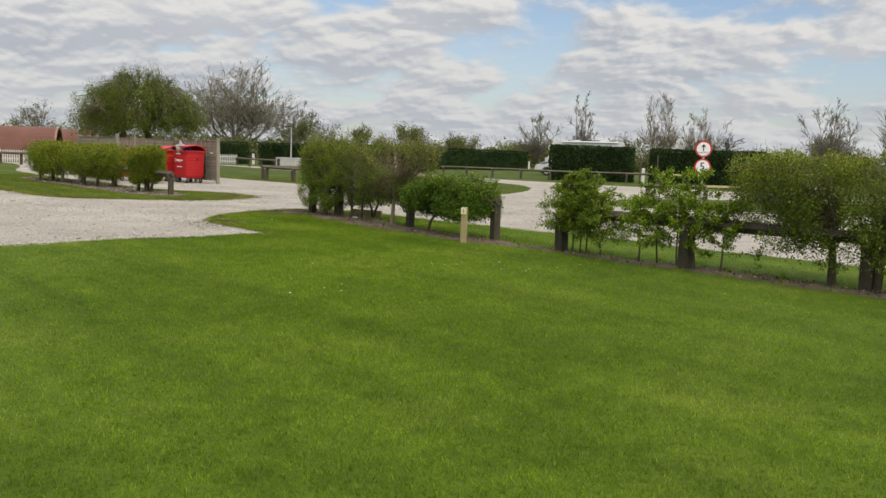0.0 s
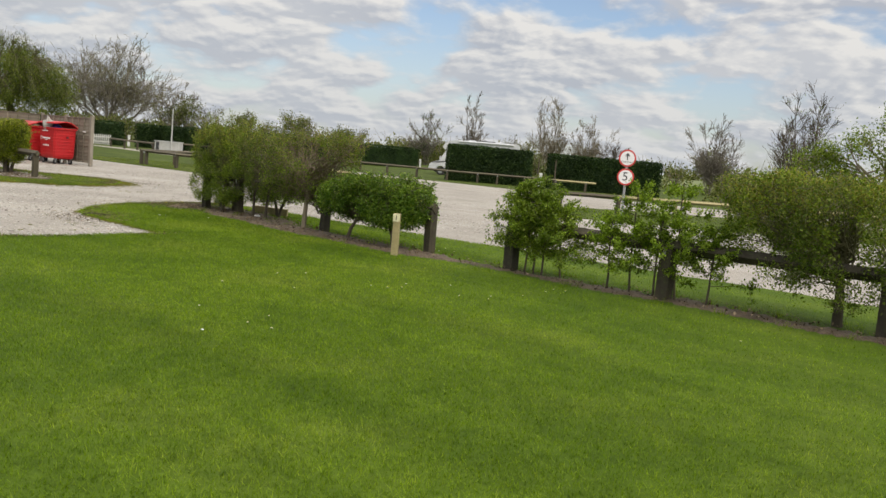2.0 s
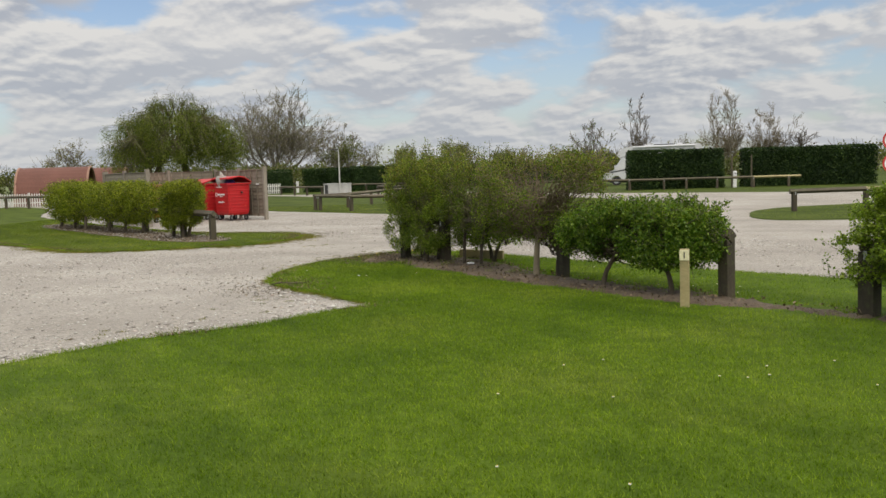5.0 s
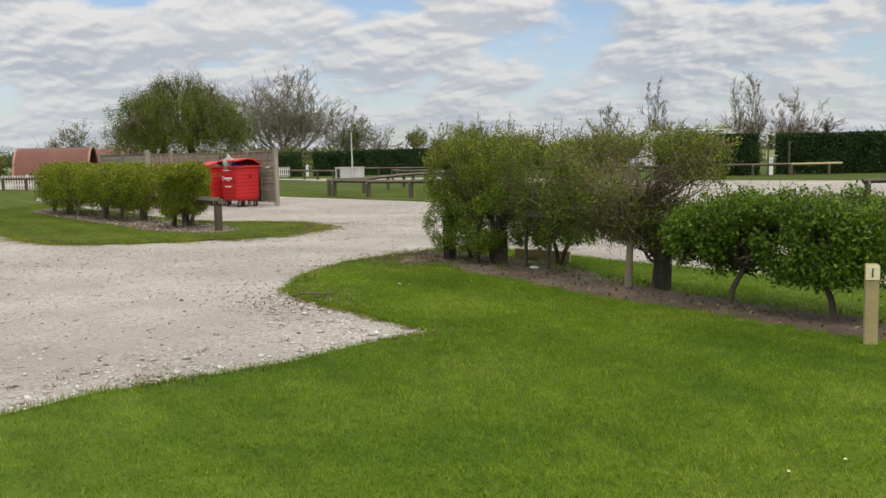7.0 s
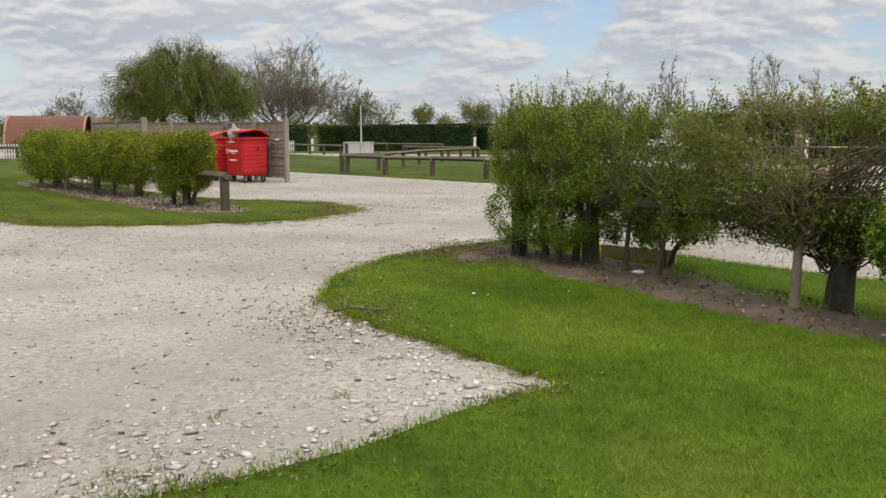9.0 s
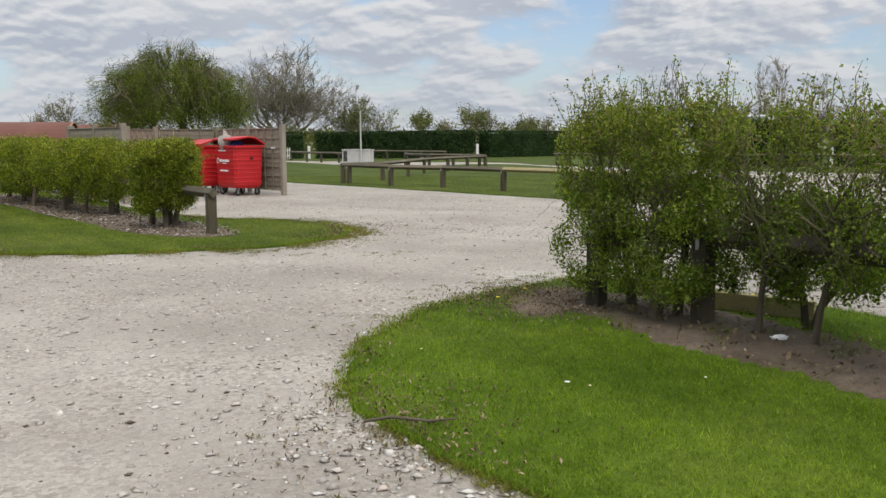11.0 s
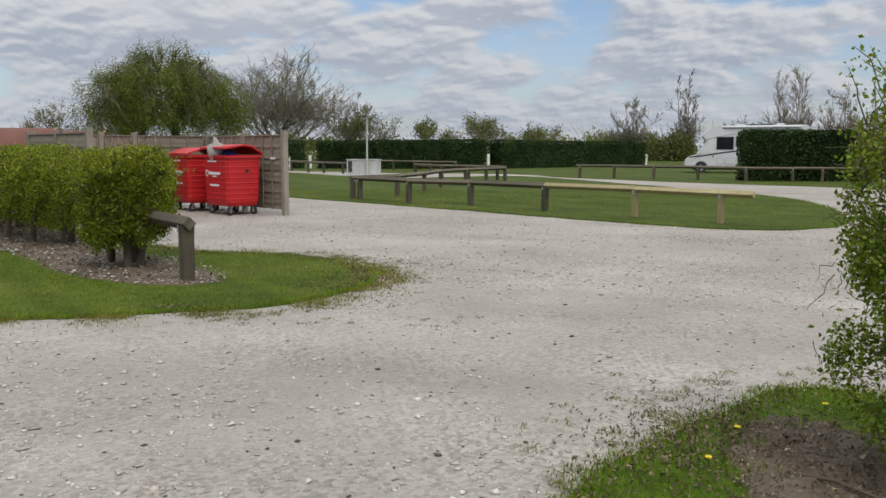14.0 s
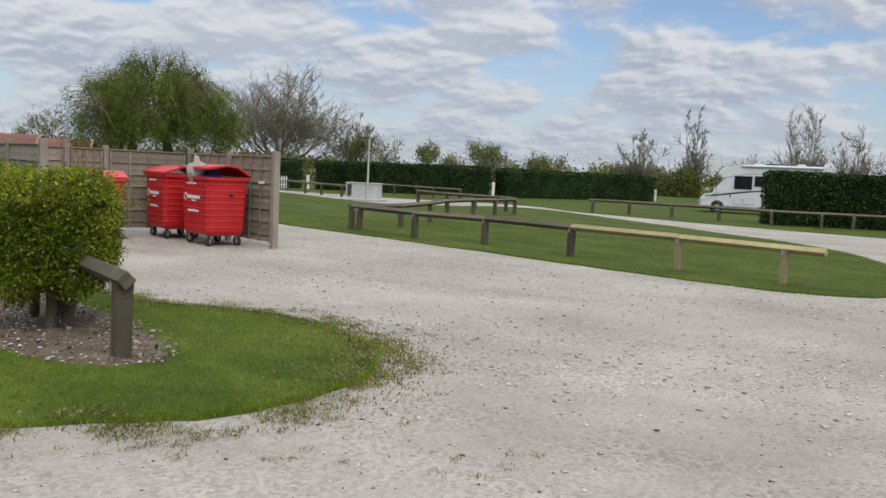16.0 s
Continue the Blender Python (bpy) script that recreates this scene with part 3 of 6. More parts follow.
_, WORN = bed("worn_patch", [(-4.5, 21.75), (-4.2, 21.25), (-3.8, 21.2), (-3.55, 21.9), (-3.45, 22.6), (-3.75, 23.0), (-4.2, 22.6)], 13, "bare trodden soil at the hedge corner")
_, BED_L = bed("soil_bed_island", [(-8.85, 27.5), (-9.1, 27.05), (-9.8, 27.0), (-10.8, 27.6), (-11.9, 28.7), (-14.2, 31.0), (-18.2, 35.2), (-19.2, 37.0), (-18.0, 37.0), (-13.4, 32.5), (-11.2, 30.2), (-10.0, 29.2), (-9.2, 28.3)], 12,
               "bare soil with pale chippings under clipped bushes")
# ---------------------------------------------------------------- knee rails


def knee_post_mesh(w, h, material, name="post"):
    """A square post whose top is cut to a V that holds the rail."""
    c = w / 2
    bm = prism([(-c, -0.2), (c, -0.2), (c, h), (c * 0.75, h + 0.01), (0, h - 0.055), (-c * 0.75, h + 0.01), (-c, h)], -c, c, 0.004)
    me = bpy.data.meshes.new(name)
    bm.to_mesh(me)
    bm.free()
    me.materials.append(material)
    return me


def rail_mesh(length, w, material, over=0.0, name="rail"):
    """A square rail set on its corner, along x from 0."""
    bm = block(length + 2 * over, w, w, 0.008, (length / 2, 0, 0))
    bmesh.ops.rotate(bm, verts=bm.verts, cent=(0, 0, 0), matrix=Matrix.Rotation(radians(45), 3, "X"))
    me = bpy.data.meshes.new(name)
    bm.to_mesh(me)
    bm.free()
    me.materials.append(material)
    return me


def strap_mesh(w, r):
    bm = bmesh.new()
    d = r * 0.72
    for s in (-1, 1):
        block(w, 0.004, r * 1.5, 0, (0, 0, 0), bm, Matrix.Translation((0, s * d * 0.74, d * 0.74)) @ Matrix.Rotation(radians(45 * s), 4, "X"))
        block(w, 0.004, 0.09, 0, (0, s * (r + 0.035), -0.06), bm)
    me = bpy.data.meshes.new("strap")
    bm.to_mesh(me)
    bm.free()
    me.materials.append(STEEL)
    return me


def knee_rail(points, label, height=0.60, post_w=0.13, rail_w=0.115, post_mat=OLD_TIMBER, rail_mats=None, gaps=(), over=(0.1, 0.1), new_posts=(), group="knee rails round the plots", seed=1):
    g = random.Random(seed)
    x0, y0 = points[0]
    ob = thing("knee_rail", x0, y0, 0, 0, label, "fence", group)
    old = knee_post_mesh(post_w, height - 0.01, post_mat)
    fresh = knee_post_mesh(post_w * 0.85, height - 0.01, NEW_TIMBER)
    strap = strap_mesh(0.035, rail_w / 2)
    for i, (x, y) in enumerate(points):
        nx, ny = points[min(i + 1, len(points) - 1)]
        px, py = points[max(i - 1, 0)]
        a = math.degrees(math.atan2(ny - py, nx - px))
        part("post", fresh if i in new_posts else old, None, ob, at=pose(x - x0, y - y0, 0, g.uniform(-1.5, 1.5), g.uniform(-1.5, 1.5), a + 90))
        part("strap", strap, None, ob, at=pose(x - x0, y - y0, height + rail_w * 0.2, 0, 0, a))
    for i in range(len(points) - 1):
        if i in gaps:
            continue
        (x, y), (nx, ny) = points[i], points[i + 1]
        a, ln = math.atan2(ny - y, nx - x), math.hypot(nx - x, ny - y)
        lo = over[0] if i == 0 or i - 1 in gaps else -0.002
        hi = over[1] if i == len(points) - 2 or i + 1 in gaps else -0.002
        m = rail_mats[i] if rail_mats else RAIL_TIMBER
        me = rail_mesh(ln + lo + hi, rail_w, m)
        part("rail", me, None, ob, at=pose(x - x0 - lo * math.cos(a), y - y0 - lo * math.sin(a), height + rail_w * 0.25 + g.uniform(-0.008, 0.008), 0, 0, math.degrees(a)))
    return ob


N, O = NEW_TIMBER, RAIL_TIMBER
knee_rail([(-10.5, 44.2), (-8.75, 42.5), (-6.92, 41.5), (-4.95, 39.7), (-2.93, 38.0), (-1.35, 36.45)], "long low timber knee rail, half dark and half new pale wood",
          rail_mats=[O, O, O, N, N], over=(0.1, 0.75), new_posts=(4, 5), seed=1)
knee_rail([(-10.75, 44.35), (-9.65, 46.2), (-9.15, 49.5), (-8.9, 52.8), (-8.1, 55.6), (-7.3, 57.2), (-6.5, 58.8)], "dark weathered low timber knee rail returning across grass", seed=2)
knee_rail([(-6.5, 59.4), (-6.95, 61.4), (-8.45, 62.3), (-9.9, 63.3), (-11.7, 66.4)], "dark weathered low timber knee rail beside the track", seed=3)
knee_rail([(-21.6, 76.8), (-19.6, 73.6), (-18.3, 72.4), (-16.6, 70.2)], "dark weathered low timber knee rail along the pale track", seed=4, over=(0.2, 0.6))
knee_rail([(-16.6, 79.5), (-14.9, 79.0), (-13.2, 77.6), (-12.0, 76.6), (-10.2, 75.4)], "low timber knee rail in front of the clipped hedge", seed=5)
knee_rail([(-2.7, 65.2), (-0.95, 64.6), (0.95, 63.5), (2.95, 62.5), (4.9, 60.9), (6.9, 60.4), (8.2, 60.3), (10.0, 60.2), (12.1, 60.1), (14.1, 60.0)],
          "low timber knee rail in front of tall clipped hedge", rail_mats=[O] * 8 + [N], over=(0.2, 0.7), seed=6)
knee_rail([(6.9, 33.9), (9.2, 34.4), (11.6, 35.0), (14.0, 35.6), (16.4, 36.2), (18.8, 36.8), (21.2, 37.4)], "low timber knee rail, pale new wood at the corner plot",
          rail_mats=[O, N, N, N, N, N], over=(0.15, 0.1), new_posts=(2, 3, 4, 5, 6), seed=7)
knee_rail([(-36.5, 60.0), (-34.6, 59.2), (-32.6, 58.4), (-30.6, 57.4), (-28.4, 56.0)], "dark weathered low timber knee rail before the picket fence", height=0.7, seed=8)
knee_rail([(-9.24, 27.35), (-10.65, 28.95), (-12.7, 31.1), (-15.0, 33.5), (-17.6, 36.2)], "weathered timber knee rail running through clipped bushes", height=0.67, post_w=0.14, rail_w=0.12,
          over=(0.13, 0.1), seed=9, group="rails along the drive hedges")
knee_rail([(-3.51, 21.70), (-2.70, 20.97), (-0.76, 18.62), (1.06, 16.28)], "dark weathered timber rail fence inside hawthorn hedge", height=0.72, post_w=0.14, rail_w=0.125, post_mat=DARK_TIMBER, rail_mats=[DARK_TIMBER] * 3, over=(0.05, 0.08), seed=10,
          group="rails along the drive hedges")
knee_rail([(2.2, 15.0), (3.9, 13.1), (5.85, 11.35), (7.7, 9.5)], "dark weathered timber rail fence inside young hedge", height=0.66, post_w=0.165, rail_w=0.125, post_mat=DARK_TIMBER, rail_mats=[DARK_TIMBER] * 3, over=(0.08, 0.08), seed=11,
          group="rails along the drive hedges")

# ---------------------------------------------------------------- bushes and hedges


def shape_points(n, a, b, half, z0, z1, g, seed, power=3.2, hollow=0.75, gap=-0.35, gap_scale=3.0, sag=0.0, ragged=0.09):
    """Points in a clipped bush that runs from a to b: more near its skin, with gaps and an uneven outline."""
    a, b = np.array(a, float), np.array(b, float)
    d = b - a
    ln = np.linalg.norm(d)
    d /= ln
    nrm = np.array([-d[1], d[0]])
    got = []
    while sum(map(len, got)) < n:
        q = g.uniform(-1.12, 1.12, (n * 2, 3))
        r = (np.abs(q) ** power).sum(1) ** (1 / power)
        xy = (a + b) / 2 + q[:, :1] * (ln / 2 + half * 0.6) * d + q[:, 1:2] * half * nrm
        z = (z0 + z1) / 2 + q[:, 2] * (z1 - z0) / 2
        p = np.c_[xy, z]
        r = r - ragged * wavy(p, 4.0, seed) - 0.55 * ragged * wavy(p, 11.0, seed + 1)
        keep = (r < 1) & (g.uniform(0, 1, len(r)) < (1 - hollow) + hollow * np.clip(r, 0, 1) ** 4)
        lower = np.clip((0.6 - (z - z0) / (z1 - z0)) / 0.6, 0, 1)
        keep &= wavy(p, gap_scale, seed + 5) + 0.35 * wavy(p, gap_scale * 3, seed + 6) > gap + 0.9 * sag * lower
        got.append(p[keep])
    return np.concatenate(got)[:n]


def twig_lines(starts, ends, g, bend=0.12):
    t = np.linspace(0, 1, 5)[None, :, None]
    s, e = starts[:, None], ends[:, None]
    line = s + (e - s) * t
    line[:, 1:4] += g.normal(0, 1, (len(starts), 3, 3)) * bend * np.linalg.norm(ends - starts, axis=1)[:, None, None] * 0.5
    return line


def bush(name, a, b, half, z0, z1, stems, label, leaf=LEAF_THORN, n=30000, size=0.035, seed=1, gap=-0.35, sag=0.8, shoots=0, shoot_len=0.4, cluster=5, twigs=260, power=3.2, stem_r=0.05, group="hedge bushes",
         top_leaf=None, hollow=0.75, bark=BARK, gap_scale=3.0, ragged=0.09, twig_bark=None):
    """A hedge bush: stems out of the ground, branches, fine twigs and separate small leaves."""
    g = np.random.default_rng(seed)
    x0, y0 = stems[0][:2]
    ob = thing(name, x0, y0, 0, 0, label, "bush", group)
    org = np.array([x0, y0, 0.0])
    core = shape_points(max(40, n // cluster), a, b, half, z0, z1, g, seed, power, hollow, gap, gap_scale, sag, ragged)
    cent = core
    pos = np.repeat(cent, cluster, 0) + g.normal(0, size * 1.15, (len(cent) * cluster, 3))
    # stems
    for st in stems:
        sx, sy, tx, ty, tz = st
        line = np.array([[[sx, sy, -0.05], [sx + (tx - sx) * 0.25, sy + (ty - sy) * 0.25, tz * 0.33], [sx + (tx - sx) * 0.7, sy + (ty - sy) * 0.65, tz * 0.66], [tx, ty, tz]]]) - org
        part("trunk", tubes("trunk", line, [[stem_r * 1.25, stem_r, stem_r * 0.85, stem_r * 0.6]], 8, bark), bark, ob)
    tops = np.array([[s[2], s[3], s[4]] for s in stems])
    picks = cent[g.integers(0, len(cent), twigs)]
    near = tops[np.argmin(np.linalg.norm(picks[:, None] - tops[None], axis=2), 1)]
    near = near * np.array([1, 1, 1]) + g.normal(0, 0.05, near.shape)
    near[:, 2] *= g.uniform(0.55, 1.0, len(near))
    main = twig_lines(near, picks, g)
    rep = np.repeat(picks, 3, 0)
    fine = twig_lines(rep + g.normal(0, 0.07, rep.shape), rep + g.normal(0, 0.11, rep.shape), g)
    lines = np.concatenate([main, fine]) - org
    rad = np.concatenate([np.repeat([[0.011, 0.008, 0.006, 0.004, 0.002]], len(main), 0) * g.uniform(0.6, 1.5, (len(main), 1)), np.repeat([[0.003, 0.0026, 0.0022, 0.0018, 0.001]], len(fine), 0)])
    twig_bark = twig_bark or bark
    part("twig_mass", tubes("twig_mass", lines, rad, 3, twig_bark), twig_bark, ob)
    if shoots:
        hi = cent[cent[:, 2] > z1 - 0.30 * (z1 - z0)]
        s = hi[g.integers(0, len(hi), shoots)].copy()
        s[:, 2] = np.minimum(s[:, 2], z1 - 0.05)
        e = s + np.c_[g.normal(0, 0.14, (shoots, 2)), g.uniform(0.35, 1.0, shoots) * shoot_len]
        sl = twig_lines(s, e, g, 0.08)
        part("shoot_mass", tubes("shoot_mass", sl - org, np.repeat([[0.005, 0.004, 0.0035, 0.003, 0.0015]], shoots, 0), 4, twig_bark), twig_bark, ob)
        k = 24
        f = g.uniform(0.15, 1.02, (shoots, k, 1))
        sp = s[:, None] + (e - s)[:, None] * f + g.normal(0, 0.022, (shoots, k, 3))
        pos = np.concatenate([pos, sp.reshape(-1, 3)])
    if top_leaf:
        share = np.clip((pos[:, 2] - (z0 + 0.5 * (z1 - z0))) / (0.4 * (z1 - z0)), 0, 1)
        up_mask = g.uniform(0, 1, len(pos)) < share * 0.4
        part("foliage", leaves("foliage", pos[~up_mask] - org, size, leaf, g), leaf, ob)
        part("young_foliage", leaves("young_foliage", pos[up_mask] - org, size * 0.9, top_leaf, g), top_leaf, ob)
    else:
        part("foliage", leaves("foliage", pos - org, size, leaf, g), leaf, ob)
    return ob


# the hedge beside the drive, from its corner along the lawn
bush("hawthorn_bush", (-3.47, 21.90), (-2.72, 21.0), 0.44, 0.16, 1.80, [(-3.07, 21.15, -3.0, 21.2, 0.9), (-3.18, 21.75, -3.3, 21.7, 0.9), (-2.85, 21.3, -2.8, 21.2, 0.8)],
     "dense hawthorn hedge corner, green with bronze tips and loose shoots", n=54000, size=0.028, seed=21, shoots=150, shoot_len=0.44, gap=-0.22, sag=0.42, top_leaf=LEAF_BROWN, twigs=210, hollow=0.9, power=6.0, stem_r=0.042,
     gap_scale=9.0, ragged=0.04, twig_bark=BARK_OLIVE)
bush("hawthorn_bush", (-2.45, 20.55), (-1.75, 19.75), 0.42, 0.45, 1.72, [(-2.35, 20.6, -2.3, 20.5, 1.0), (-2.05, 20.2, -1.95, 20.0, 1.0)],
     "thin hawthorn bush with olive budding twigs", leaf=LEAF_THORN, n=10500, size=0.029, seed=22, shoots=60, shoot_len=0.4, gap=0.0, sag=0.5, top_leaf=LEAF_BROWN, twigs=150, gap_scale=9, stem_r=0.025, ragged=0.07, power=4.5, twig_bark=BARK_OLIVE)
bush("leafy_bush", (-2.05, 20.85), (-1.75, 20.6), 0.42, 0.28, 1.05, [(-1.88, 20.94, -2.0, 20.9, 0.6), (-1.86, 20.92, -1.65, 20.6, 0.6)], "low bright green leafy bush under the hedge", leaf=LEAF_BRIGHT, n=13000, size=0.036, seed=23, gap=-0.5, sag=0.7, twigs=160,
     stem_r=0.03, gap_scale=7, hollow=0.5)
bush("budding_tree", (-1.55, 19.35), (-0.6, 18.1), 0.46, 0.55, 1.74, [(-1.15, 18.6, -1.1, 18.65, 1.0)], "small clipped tree with bare brown twigs and few leaves", leaf=LEAF_THORN, n=15000, size=0.030, seed=24,
     shoots=150, shoot_len=0.26, gap=-0.1, sag=0.7, twigs=420, bark=BARK_PALE, stem_r=0.042, top_leaf=LEAF_BROWN, gap_scale=8, cluster=4, power=5.0, ragged=0.06, twig_bark=TWIG_TAN)
bush("leafy_bush", (-1.0, 18.9), (-0.55, 18.2), 0.35, 0.45, 1.0, [(-0.85, 18.75, -0.8, 18.7, 0.6)], "low thin green bush under the budding tree", leaf=LEAF_THORN, n=3600, size=0.03, seed=25, gap=0.0, twigs=180, stem_r=0.02, gap_scale=8)
bush("dark_hedge_bush", (-0.40, 17.8), (0.80, 16.45), 0.47, 0.36, 1.10, [(-0.31, 17.36, -0.05, 17.4, 0.65), (0.49, 16.56, 0.35, 16.75, 0.65)], "low dark green glossy hedge bush on leaning trunks",
     leaf=LEAF_DARK, n=46000, size=0.038, seed=26, shoots=110, shoot_len=0.24, gap=-0.5, sag=0.7, top_leaf=LEAF_THORN, twigs=300, hollow=0.65, stem_r=0.03, gap_scale=8, cluster=7, power=4.0, ragged=0.08)


def sapling(name, stems, label, leaf, seed, arm=0.5, sides=24, size=0.042, rise=0.35, low=0.32, group="hedge bushes", young=None):
    """Young hedge plants: slim stems with spreading side sprays, leaves in tufts along every twig."""
    g = np.random.default_rng(seed)
    x0, y0 = stems[0][:2]
    ob = thing(name, x0, y0, 0, 0, label, "bush", group)
    twig, rad, pos = [], [], []
    for sx, sy, h in stems:
        p = np.array([[sx - x0, sy - y0, -0.05]] * 5, float)
        p[:, 2] = np.linspace(-0.05, h, 5)
        p[1:, :2] += np.cumsum(g.normal(0, 0.02, (4, 2)), 0)
        part("trunk", tubes("trunk", p[None], [np.linspace(0.017, 0.006, 5)], 7, BARK), BARK, ob)
        for k in range(sides):
            f = low + (0.97 - low) * (k + g.uniform(0, 1)) / sides
            at = np.array([np.interp(f * h, p[:, 2], p[:, i]) for i in range(3)])
            ln = arm * (1.12 - f) ** 0.6 * g.uniform(0.55, 1.15)
            az = k * 2.4 + g.uniform(-0.5, 0.5)
            d = np.array([math.cos(az), math.sin(az), rise + g.normal(0, 0.2) + 0.8 * max(0, f - 0.75)])
            side = np.array([at + d * ln * t + np.array([0, 0, -0.18 * ln * t * t]) for t in (0, 0.33, 0.66, 1.0)]) + g.normal(0, 0.012, (4, 3))
            runs = [(side, 0.005)]
            for q in range(5):
                j = g.integers(1, 4)
                e = d * 0.6 + g.normal(0, 0.45, 3)
                runs.append((np.array([side[j] + e * ln * 0.40 * t for t in (0, 0.33, 0.66, 1.0)]), 0.003))
            for line, r in runs:
                twig.append(line)
                rad.append(np.linspace(r, r * 0.4, 4))
                m = 42 if r > 0.004 else 30
                t = g.uniform(0.2, 1.05, m)[:, None] * 3
                i = np.minimum(t.astype(int), 2)[:, 0]
                pos.append(line[i] + (line[i + 1] - line[i]) * (t - i[:, None]) + g.normal(0, 0.026, (m, 3)))
    part("twig_mass", tubes("twig_mass", np.array(twig), np.array(rad), 4, BARK), BARK, ob)
    pos = np.concatenate(pos)
    pos[:, 2] = np.maximum(pos[:, 2], 0.12)
    if young:
        k = g.uniform(0, 1, len(pos)) < 0.35
        part("young_foliage", leaves("young_foliage", pos[k], size * 0.9, young, g, 0.8), young, ob)
        pos = pos[~k]
    part("foliage", leaves("foliage", pos, size, leaf, g, 0.8), leaf, ob)
    return ob


# beyond the gap
sapling("young_thorn_bush", [(2.18, 14.93, 1.22), (2.36, 14.72, 1.38), (2.57, 14.48, 1.27), (2.80, 14.24, 1.02), (2.5, 14.78, 1.15)], "young open thorn bush in fresh green leaf", LEAF_THORN, 27, 0.52, 30, 0.036, low=0.24, young=LEAF_BRIGHT)
sapling("young_thorn_bush", [(3.55, 13.42, 1.42), (4.04, 13.05, 1.52), (3.8, 13.2, 1.1), (4.33, 12.75, 1.02), (3.30, 13.66, 1.0)], "young open thorn bush in bright green leaf", LEAF_BRIGHT, 28, 0.55, 22, 0.038, low=0.26, young=LEAF_THORN)
bush("hawthorn_bush", (4.85, 12.6), (6.5, 10.9), 0.6, 0.30, 1.70, [(5.65, 12.0, 5.6, 12.0, 0.95), (5.95, 11.3, 6.0, 11.2, 1.0)], "broad hawthorn bush, dark below and olive on top", leaf=LEAF_THORN, n=44000, size=0.034, seed=29, shoots=110,
     shoot_len=0.18, gap=-0.3, sag=1.0, cluster=7, gap_scale=7.0, ragged=0.09, twigs=560, stem_r=0.055, power=4.5, top_leaf=LEAF_BROWN, hollow=0.65, twig_bark=BARK_OLIVE)
bush("hawthorn_bush", (7.0, 10.4), (8.4, 8.9), 0.62, 0.45, 1.70, [(7.2, 10.1, 7.2, 10.1, 0.95), (7.9, 9.4, 8.0, 9.3, 1.0)], "broad hawthorn bush, dark below and olive on top", leaf=LEAF_THORN, n=24000, size=0.04, seed=30, shoots=30,
     shoot_len=0.22, gap=-0.35, sag=1.0, twigs=300, stem_r=0.055, power=4.0, top_leaf=LEAF_BROWN, gap_scale=6.0)
# clipped bushes on the island
bush("clipped_round_bush", (-10.65, 28.45), (-10.35, 28.65), 0.62, 0.28, 1.50, [(-10.45, 28.4, -10.5, 28.5, 0.7), (-10.95, 28.95, -10.8, 28.8, 0.7), (-10.35, 28.5, -10.2, 28.6, 0.7)], "rounded clipped bush with fresh yellow-green leaves",
     leaf=LEAF_BOX, n=46000, size=0.034, seed=31, shoots=220, top_leaf=LEAF_TIP, shoot_len=0.13, gap=-0.62, sag=0.7, gap_scale=8, ragged=0.06, twigs=200, hollow=0.6, power=4.2, stem_r=0.05, group="clipped bushes on the island")
bush("clipped_hedge_bush", (-12.4, 30.5), (-14.9, 33.0), 0.72, 0.28, 1.54, [(-13.4, 31.2, -13.4, 31.4, 0.8), (-12.7, 30.9, -12.6, 30.9, 0.7), (-14.2, 31.8, -14.2, 32.0, 0.8)], "long clipped green bush with rounded shoulders", leaf=LEAF_BOX,
     n=44000, size=0.040, seed=32, shoots=160, top_leaf=LEAF_TIP, shoot_len=0.13, gap=-0.6, sag=0.7, gap_scale=7, twigs=200, hollow=0.6, stem_r=0.05, group="clipped bushes on the island")
bush("clipped_hedge_bush", (-15.6, 33.4), (-17.8, 35.9), 0.78, 0.28, 1.56, [(-15.6, 33.0, -15.7, 33.4, 0.8), (-18.0, 35.9, -18.0, 36.0, 0.8), (-16.8, 34.6, -16.8, 34.7, 0.8)], "long clipped green bush with rounded shoulders", leaf=LEAF_BOX,
     n=28000, size=0.050, seed=33, shoots=100, top_leaf=LEAF_TIP, shoot_len=0.13, gap=-0.6, sag=0.7, gap_scale=6, twigs=160, hollow=0.6, stem_r=0.05, group="clipped bushes on the island")


